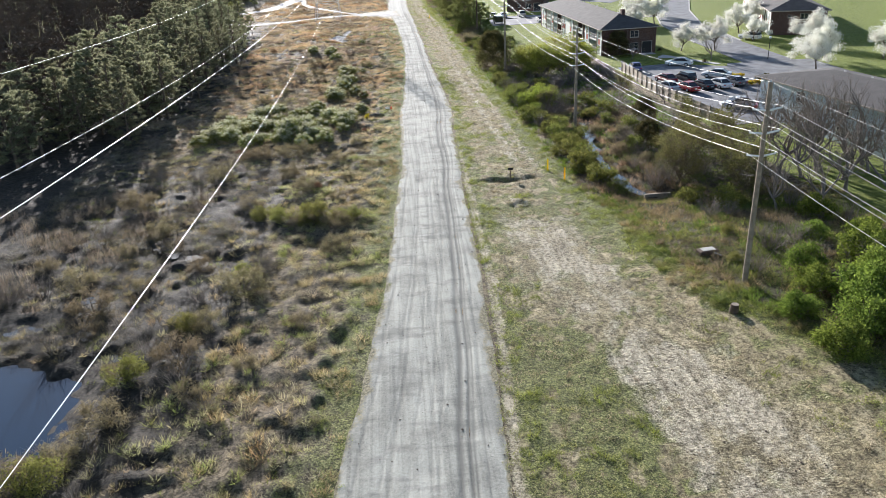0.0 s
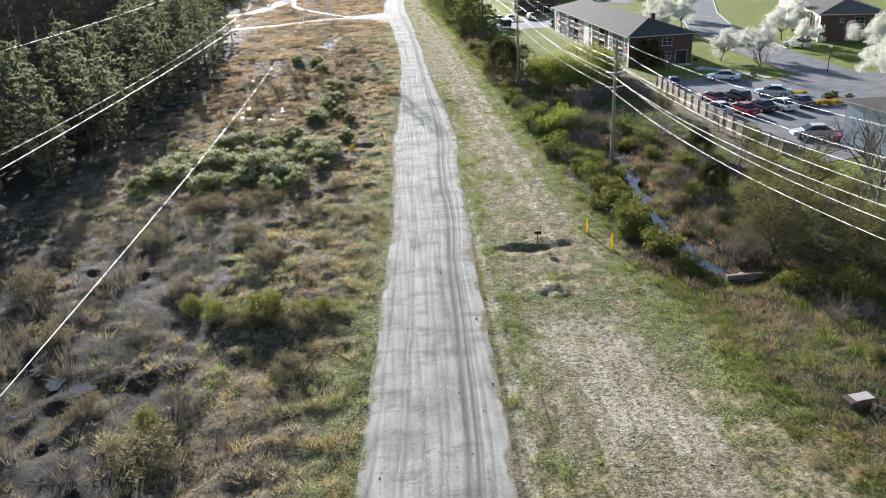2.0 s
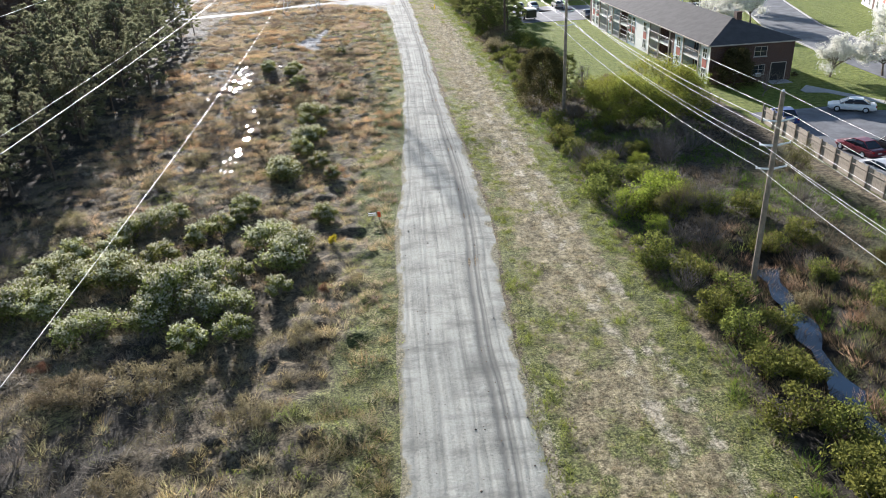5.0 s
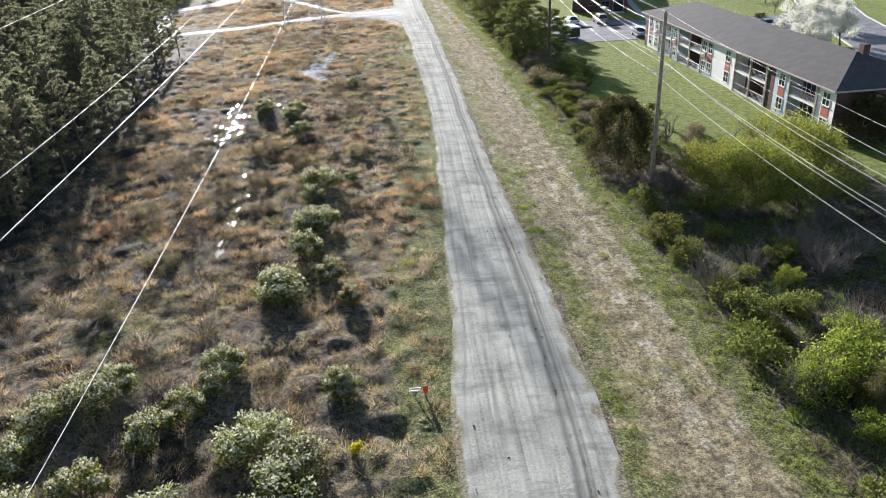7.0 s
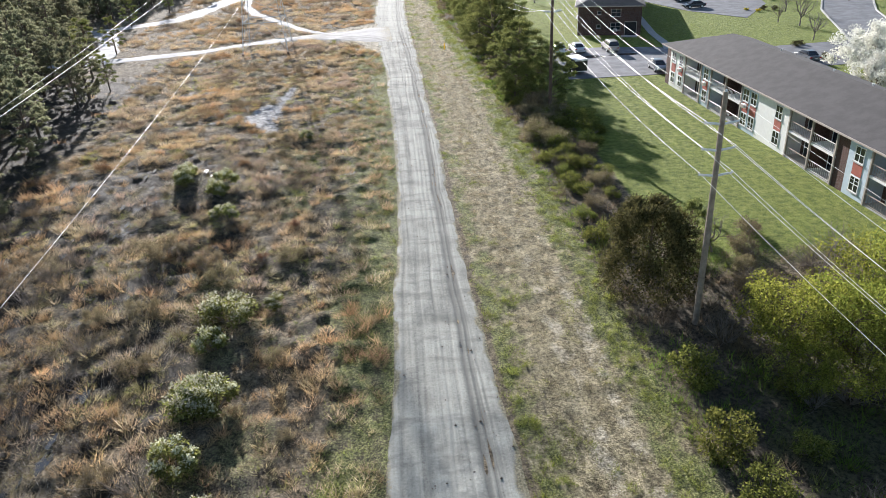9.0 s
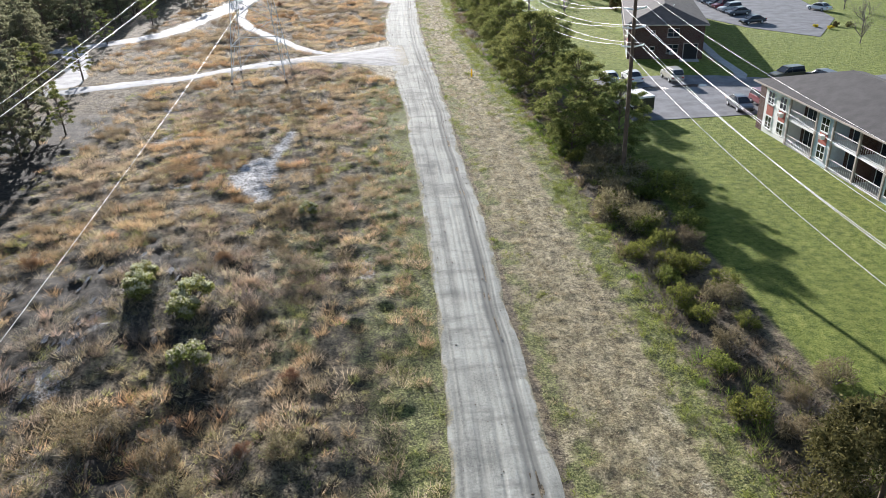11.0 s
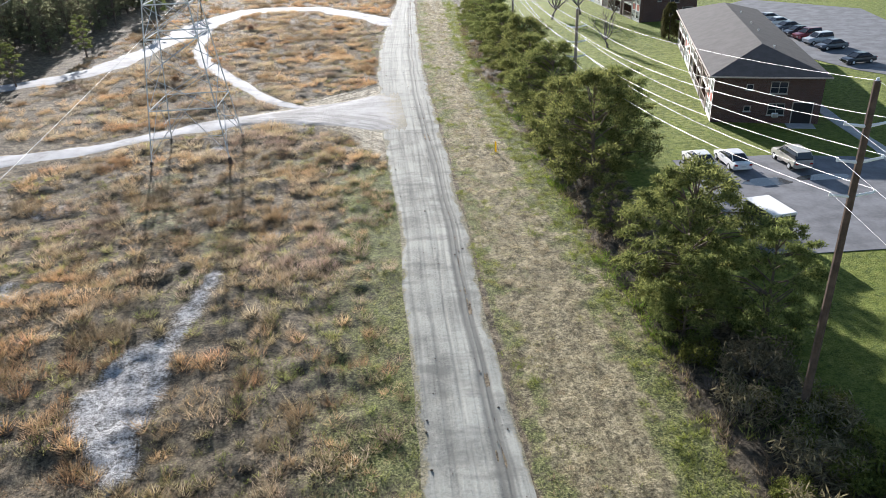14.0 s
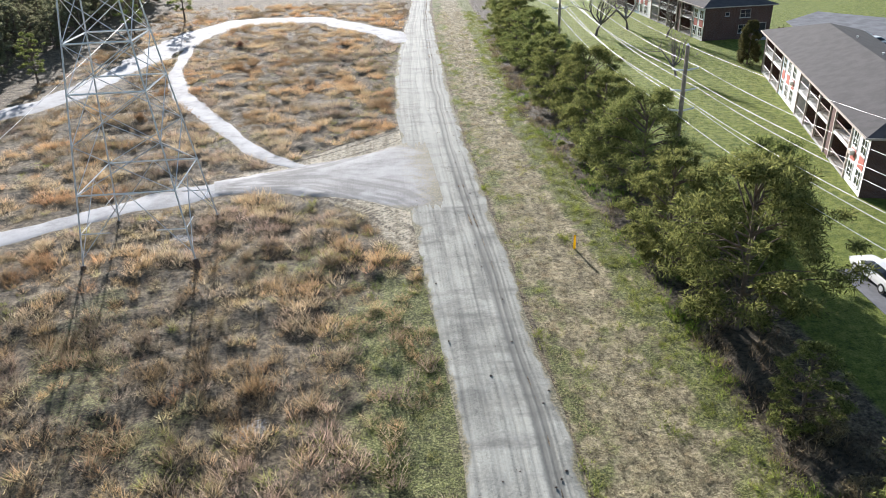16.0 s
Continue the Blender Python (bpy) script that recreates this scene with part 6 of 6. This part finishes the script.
def tower():
    cx, cy = TOWER
    base = gz(cx, cy)
    root = empty("transmission_tower", Matrix.Translation((cx, cy, base)), "tall galvanised lattice steel transmission tower in the field", "transmission tower")
    H = 33.0
    half = lambda z: 3.75 + (0.75 - 3.75) * min(1, z / 26)
    lev = [0.0, 2.6, 5.2, 8.4, 11.6, 14.6, 17.4, 20.0, 22.4, 24.6, 26.6, 28.6, 30.6, H]
    sgn = [(-1, -1), (1, -1), (1, 1), (-1, 1)]
    pt = lambda k, z: Vector((sgn[k][0] * half(z), sgn[k][1] * half(z), z))
    for k in range(4):
        t = Tubes(4)
        t.add([tuple(pt(k, z)) for z in lev], np.full(len(lev), 0.058))
        link("leg", t.mesh("leg"), STEEL, root)
        part("footing", rod(bmesh.new(), pt(k, -0.5), pt(k, 0.45), 0.26, 0.18, 8), WOODDARK, root, "dark footing")
    for i, z in enumerate(lev[2:], 2):
        for k in range(4):
            a, b = pt(k, z), pt((k + 1) % 4, z)
            if i % 2 == 0 or z > 14:
                part("strut", rod(bmesh.new(), a, b, 0.06, 0.06, 4), ARM, root, "pale horizontal strut")
    for i, (z0, z1) in enumerate(zip(lev[2:-1], lev[3:])):
        for k in range(4):
            n = (k + 1) % 4
            bm = bmesh.new()
            rod(bm, pt(k, z0), pt(n, z1), 0.032, 0.032, 4)
            rod(bm, pt(n, z0), pt(k, z1), 0.032, 0.032, 4)
            part("brace", bm, STEEL, root)
    for k in range(4):
        n = (k + 1) % 4
        mid = (pt(k, 5.2) + pt(n, 5.2)) / 2
        for q, o in ((k, n), (n, k)):
            part("brace", rod(bmesh.new(), pt(q, 0.9), pt(q, 5.2).lerp(pt(o, 5.2), 0.5), 0.032, 0.032, 4), STEEL, root)
            part("strut", rod(bmesh.new(), pt(q, 2.6), pt(q, 2.6).lerp(pt(o, 2.6), 0.28), 0.04, 0.04, 4), ARM, root)
    for tip in tips:
        z = tip[2] - base + 1.2
        x = tip[0] - cx
        side = 1 if x > 0.5 else -1
        bm = bmesh.new()
        for sy in (-1, 1):
            rod(bm, (0.7 * side, sy * 0.8, z), (x if abs(x) > 1.6 else side * 2.0, 0, z), 0.06, 0.05, 4)
            rod(bm, (0.7 * side, sy * 0.8, z + 1.6), (x if abs(x) > 1.6 else side * 2.0, 0, z), 0.05, 0.04, 4)
        arm = part("crossarm", bm, STEEL, root)
        part("insulator", rod(bmesh.new(), (x, 0, z), (x, 0, z - 1.2), 0.09, 0.09, 8), TRIMB, arm, "brown insulator string")


tower()


# ---- vehicles ----
def loft(sections, cham=0.12):
    """A body from cross-sections along y: (y, half width, bottom, top, half width at the top)."""
    bm = bmesh.new()
    rings = []
    for y, w, z0, z1, wt in sections:
        c = min(cham, (z1 - z0) * 0.35)
        pr = [(-w + c, z0), (w - c, z0), (w, z0 + c), (w, z0 + (z1 - z0) * 0.55), (wt, z1 - c * 0.6), (wt - c, z1), (-wt + c, z1), (-wt, z1 - c * 0.6), (-w, z0 + (z1 - z0) * 0.55), (-w, z0 + c)]
        rings.append([bm.verts.new((x, y, z)) for x, z in pr])
    n = len(rings[0])
    for a, b in zip(rings[:-1], rings[1:]):
        for k in range(n):
            bm.faces.new((a[k], a[(k + 1) % n], b[(k + 1) % n], b[k]))
    bm.faces.new(rings[0][::-1])
    bm.faces.new(rings[-1])
    bmesh.ops.recalc_face_normals(bm, faces=bm.faces)
    for f in bm.faces:
        f.smooth = False
    return bm


def carpaint(name, colour):
    m, nt, b = material(name, 0.3)
    nt.links.new(ramp(nt, noise_node(nt, 2, 3), [(0.3, tuple(c * 0.93 for c in colour)), (0.7, colour)]), b.inputs["Base Color"])
    b.inputs["Coat Weight"].default_value = 0.6
    b.inputs["Coat Roughness"].default_value = 0.08
    return m


TAIL = plain("red_tail_light", (0.35, 0.02, 0.02), 0.25, 0, 0.05)
LAMP = plain("clear_headlight", (0.7, 0.7, 0.72), 0.15, 0.2, 0.05)
PLATE = plain("plate", (0.6, 0.6, 0.58), 0.5, 0, 0.05)


def car(x, y, z, heading, paint, kind, label):
    """heading: degrees from +y, anticlockwise; the nose points that way."""
    root = empty("car", pose(x, y, z, 0, 0, heading), label, "car", "parked cars")
    if kind == "suv":
        L, W, belt, top, clear = 4.5, 0.91, 1.08, 1.74, 0.34
        cab = [(-2.15, 0.80, belt - 0.04, belt + 0.1, 0.76), (-1.95, 0.80, belt - 0.04, top - 0.05, 0.66), (-0.2, 0.82, belt - 0.04, top - 0.03, 0.68), (0.35, 0.82, belt - 0.04, top - 0.08, 0.66), (1.05, 0.80, belt - 0.04, belt + 0.04, 0.74)]
        rf = (-1.95, 0.38)
        body = [(-2.25, 0.78, 0.5, 1.0, 0.75), (-2.12, 0.9, clear, belt, 0.84), (0.9, 0.91, clear, belt, 0.86), (2.0, 0.89, clear, belt - 0.12, 0.82), (2.25, 0.78, 0.45, 0.85, 0.72)]
    else:
        L, W, belt, top, clear = 4.7, 0.91, 0.93, 1.43, 0.26
        cab = [(-1.75, 0.78, belt - 0.04, belt + 0.04, 0.72), (-1.0, 0.80, belt - 0.04, top - 0.05, 0.60), (-0.1, 0.81, belt - 0.04, top - 0.02, 0.62), (0.35, 0.81, belt - 0.04, top - 0.07, 0.60), (1.2, 0.80, belt - 0.04, belt + 0.02, 0.74)]
        rf = (-1.02, 0.36)
        body = [(-2.36, 0.74, 0.42, 0.82, 0.7), (-2.2, 0.88, clear, belt - 0.02, 0.80), (-1.5, 0.91, clear, belt, 0.85), (0.9, 0.91, clear, belt, 0.85), (1.95, 0.88, clear, belt - 0.14, 0.80), (2.35, 0.74, 0.38, 0.66, 0.68)]
    part("body", loft(body), paint, root)
    cabin = part("cabin_glass", loft(cab, 0.08), GLASS, root, "dark car windows")
    wr = 0.62 if kind != "suv" else 0.68
    part("roof", loft([(rf[0], wr - 0.03, top - 0.09, top - 0.005, wr - 0.05), (-0.1, wr + 0.01, top - 0.06, top + 0.015, wr - 0.02), (rf[1], wr - 0.02, top - 0.11, top - 0.03, wr - 0.05)], 0.04), paint, root)
    for sx in (-1, 1):
        for a, b in (((0.72, cab[0][0] + 0.05, belt + 0.02), (wr - 0.04, rf[0], top - 0.06)), ((0.74, cab[-1][0] - 0.05, belt + 0.02), (wr - 0.04, rf[1], top - 0.08)), ((0.83, -0.1, belt - 0.02), (wr + 0.02, -0.1, top - 0.04))):
            part("pillar", rod(bmesh.new(), (sx * a[0], a[1], a[2]), (sx * b[0], b[1], b[2]), 0.045, 0.045, 5), paint, root)
    for sx in (-1, 1):
        for yy in (-1.38, 1.4):
            wh = part("wheel", rod(bmesh.new(), (sx * 0.70, yy, 0.33), (sx * 0.92, yy, 0.33), 0.33, 0.33, 16), RUBBER, root, "black tyre")
            part("rim", rod(bmesh.new(), (sx * 0.90, yy, 0.33), (sx * 0.935, yy, 0.33), 0.21, 0.19, 12), STEEL, wh, "silver rim")
        part("tail_light", boxes((sx * 0.66 - 0.14, sx * 0.66 + 0.14, body[0][0] - 0.02, body[0][0] + 0.1, 0.66, 0.82), bevel=0.02), TAIL, root, "red tail light")
        part("headlight", boxes((sx * 0.62 - 0.15, sx * 0.62 + 0.15, body[-1][0] - 0.14, body[-1][0] + 0.01, 0.52, 0.66), bevel=0.02), LAMP, root, "clear headlight")
        part("mirror", boxes((sx * 0.98 - 0.07, sx * 0.98 + 0.07, 0.72, 0.84, belt - 0.02, belt + 0.12), bevel=0.02), paint, root)
    part("bumper", boxes((-0.8, 0.8, body[0][0] - 0.06, body[0][0] + 0.08, 0.36, 0.52), bevel=0.03), paint, root)
    part("plate", boxes((-0.22, 0.22, body[0][0] - 0.075, body[0][0] - 0.06, 0.56, 0.68)), PLATE, root, "pale number plate")
    return root


PW = carpaint("white_car_paint", (0.78, 0.78, 0.76))
PS = carpaint("silver_car_paint", (0.50, 0.51, 0.52))
PK = carpaint("black_car_paint", (0.025, 0.027, 0.032))
PG = carpaint("grey_car_paint", (0.09, 0.10, 0.115))
PB = carpaint("blue_car_paint", (0.03, 0.055, 0.20))
PR = carpaint("red_car_paint", (0.35, 0.025, 0.025))
PM = carpaint("maroon_car_paint", (0.18, 0.02, 0.03))
PT = carpaint("tan_car_paint", (0.42, 0.40, 0.34))
PO = carpaint("olive_car_paint", (0.10, 0.09, 0.05))
ZA, ZB, ZC = 0.052, 0.052, 0.052
for x, y, z, hd, paint, kind, word in [
        (30.4, 217.5, ZB, 0, PW, "sedan", "white"), (33.4, 217.3, ZB, 0, PW, "sedan", "white"), (38.6, 216.6, ZB, 0, PT, "suv", "silver-tan"),
        (41.3, 201.9, ZB, 178, PG, "sedan", "dark grey"), (44.3, 202.2, ZB, 180, PM, "suv", "maroon"), (52.6, 213.2, ZB, 100, PO, "suv", "olive"), (55.9, 210.8, ZB, 8, PK, "suv", "black"),
        (43.0, 127.6, ZA, -10, PB, "sedan", "dark blue"), (51.5, 129.4, ZA, 60, PW, "sedan", "white"), (44.4, 116.4, ZA, 10, PM, "sedan", "dark maroon"), (47.2, 115.6, ZA, 10, PK, "suv", "black"),
        (42.6, 110.6, ZA, 10, PS, "sedan", "silver"), (45.2, 109.4, ZA, 10, PR, "sedan", "red"), (48.0, 110.2, ZA, 10, PK, "sedan", "black"), (50.6, 110.2, ZA, 10, PW, "sedan", "white"),
        (53.4, 111.2, ZA, 10, PG, "sedan", "dark grey"), (53.2, 117.4, ZA, 60, PS, "sedan", "silver"), (47.6, 97.2, ZA, 80, PS, "sedan", "silver"), (50.5, 94.6, ZA, 80, PR, "sedan", "red"),
        (75.5, 152.5, ZA, 30, PW, "suv", "white"),
        (69.8, 286.5, ZC, 100, PS, "sedan", "silver"), (69.3, 281.8, ZC, 100, PW, "sedan", "white"), (69.0, 277.5, ZC, 100, PG, "sedan", "grey"), (68.6, 273.2, ZC, 100, PK, "sedan", "black"),
        (68.3, 269.6, ZC, 100, PM, "suv", "maroon"), (68.0, 265.8, ZC, 100, PS, "suv", "silver"), (67.9, 261.8, ZC, 100, PG, "sedan", "dark grey"),
        (63.5, 202.5, ZB, 0, PG, "sedan", "grey"), (66.4, 252.5, ZC, 100, PK, "sedan", "black"), (84, 262, ZC, 20, PW, "sedan", "white")]:
    car(x, y, z, hd, paint, kind, f"{word} {'SUV' if kind == 'suv' else 'sedan'} parked on the asphalt lot")


def trailer(x, y, z, heading):
    root = empty("cargo_trailer", pose(x, y, z, 0, 0, heading), "black enclosed cargo trailer with a white roof", "trailer")
    part("box", boxes((-0.95, 0.95, -1.7, 1.7, 0.45, 2.05), bevel=0.05), PK, root, "black trailer box")
    part("roof", boxes((-0.98, 0.98, -1.73, 1.73, 2.053, 2.15), bevel=0.03), WHITEP, root, "white roof")
    part("trim", boxes((-0.97, 0.97, -1.72, -1.702, 0.45, 0.53), (-0.97, 0.97, -1.72, -1.702, 1.95, 2.05)), ARM, root)
    for sx in (-1, 1):
        w = part("wheel", rod(bmesh.new(), (sx * 0.97, 0, 0.33), (sx * 1.15, 0, 0.33), 0.33, 0.33, 14), RUBBER, root, "black tyre")
        part("rim", rod(bmesh.new(), (sx * 1.13, 0, 0.33), (sx * 1.165, 0, 0.33), 0.19, 0.19, 10), ARM, w)
        part("fender", boxes((sx * 1.08 - 0.14, sx * 1.08 + 0.14, -0.5, 0.5, 0.70, 0.76)), STEEL, root)
    part("drawbar", rod(rod(bmesh.new(), (-0.7, 1.7, 0.45), (0, 2.9, 0.5), 0.05), (0.7, 1.7, 0.45), (0, 2.9, 0.5), 0.05), STEEL, root)


trailer(29.9, 203.2, ZB, 8)


# ---- fence, posts and small things ----
def fence():
    line = np.array([(40.5, 127.5), (40.1, 118), (39.9, 108), (40.2, 99), (41.2, 91), (42.4, 86)])
    d = np.concatenate([[0], np.cumsum(np.hypot(*np.diff(line, axis=0).T))])
    root = empty("wooden_fence", Matrix.Identity(4), "weathered tan board fence along the parking lot", "fence")
    step = 2.4
    s = np.arange(0, d[-1], step)
    xs, yy = np.interp(s, d, line[:, 0]), np.interp(s, d, line[:, 1])
    for x0, y0, x1, y1 in zip(xs[:-1], yy[:-1], xs[1:], yy[1:]):
        b = 0.0
        part("post", boxes((x0 - 0.06, x0 + 0.06, y0 - 0.06, y0 + 0.06, b, b + 1.95)), WOODGREY, root)
        n = 8
        for k in range(n):
            t0 = (k + 0.06) / n
            xa, ya = x0 + (x1 - x0) * (k + 0.5) / n, y0 + (y1 - y0) * (k + 0.5) / n
            bm = boxes((-0.015, 0.015, -step / n / 2 + 0.012, step / n / 2 - 0.012, b + 0.05, b + 1.8 + 0.03 * (k % 3 - 1)))
            o = part("board", bm, FENCE, root)
            o.matrix_basis = pose(xa + 0.07, ya, 0, 0, 0, math.degrees(math.atan2(-(x1 - x0), (y1 - y0))))
        part("rail", rod(bmesh.new(), (x0, y0, b + 1.4), (x1, y1, b + 1.4), 0.045, 0.045, 4), WOODGREY, root)


FENCE = plain("tan_fence_board", (0.40, 0.34, 0.27), 0.85, 0, 0.25, 1.5, 0.2)
fence()
for x, y, h in [(17.25, 71.7, 1.3), (16.2, 75.2, 1.2), (12.6, 224.4, 1.0)]:
    root = empty("marker_post", Matrix.Translation((x, y, gz(x, y))), "slim yellow marker post on the verge", "marker post", "marker posts")
    part("post", rod(rod(bmesh.new(), (0, 0, -0.2), (0, 0, h), 0.085, 0.075, 8), (0, 0, h), (0, 0, h + 0.06), 0.095, 0.04, 8), YELLOW, root)
sgn = empty("sign_post", Matrix.Translation((11.9, 73.9, gz(11.9, 73.9))), "small dark sign on a thin post on the verge", "sign")
part("post", rod(bmesh.new(), (0, 0, -0.2), (0, 0, 1.2), 0.035), WOODDARK, sgn)
part("board", boxes((-0.28, 0.28, -0.05, -0.035, 0.95, 1.2), bevel=0.005), BLACKP, sgn)
st = empty("tree_stump", Matrix.Translation((21.1, 40.4, gz(21.1, 40.4))), "grey cut tree stump in the grass", "stump")
part("wood", rod(bmesh.new(), (0, 0, -0.2), (0.05, 0, 0.6), 0.3, 0.26, 10), WOODDARK, st)
part("cut_face", rod(bmesh.new(), (0.05, 0, 0.60), (0.05, 0, 0.615), 0.24, 0.24, 10), WOODGREY, st)
lg = empty("fallen_log", Matrix.Translation((23.4, 48.8, gz(23.4, 48.8))), "short pale fallen log in the grass", "log")
part("wood", rod(bmesh.new(), (-0.4, 0.6, 0.2), (0.4, -0.4, 0.12), 0.08, 0.06, 8), CONCRETE, lg)
rb = empty("concrete_block", pose(23.0, 49.2, gz(23.0, 49.2), 0, 0, 8), "dark stained concrete block lying in the grass", "rubble")
part("block", boxes((-0.75, 0.75, -0.4, 0.4, -0.2, 0.38), bevel=0.07), WOODDARK, rb)
part("broken_face", boxes((-0.5, 0.55, -0.3, 0.3, 0.383, 0.41), bevel=0.01), CONCRETE, rb, "pale broken face")
cn = empty("broken_barrier", Matrix.Translation((-0.7, 109.6, gz(-0.7, 109.6))), "broken pale slatted stake with orange-red tape by the track", "barrier")
part("stake", rod(rod(bmesh.new(), (0.3, 0, -0.1), (0.35, 0, 0.8), 0.05), (-0.3, 0.1, 0), (0.1, 0.1, 0.75), 0.04), WOODGREY, cn)
part("tape", boxes((0.2, 0.45, -0.08, -0.05, 0.35, 0.8)), ORANGE, cn)
for z in (0.5, 0.66):
    part("slat", boxes((-0.55, 0.1, -0.1, -0.06, z, z + 0.08)), ARM, cn)
cu = empty("culvert", Matrix.Translation((25.2, 66.0, gz(25.2, 66.0))), "concrete culvert headwall over the ditch", "culvert")
part("headwall", boxes((-1.3, 1.3, -0.15, 0.15, -0.5, 0.6), bevel=0.03), WOODGREY, cu, "stained grey headwall")
part("pipe", rod(bmesh.new(), (0, 0.15, 0.1), (0, 0.5, 0.1), 0.4, 0.4, 14), CONCRETE, cu)
lamp = empty("street_lamp", Matrix.Translation((68.2, 129.9, 0.05)), "dark post lamp with a pale globe by the lot", "street lamp")
part("post", rod(bmesh.new(), (0, 0, -0.3), (0, 0, 3.6), 0.07, 0.05, 8), BLACKP, lamp)
gl = bmesh.new()
bmesh.ops.create_uvsphere(gl, u_segments=12, v_segments=8, radius=0.24, matrix=Matrix.Translation((0, 0, 3.8)))
part("globe", gl, WHITEP, lamp, "pale globe")
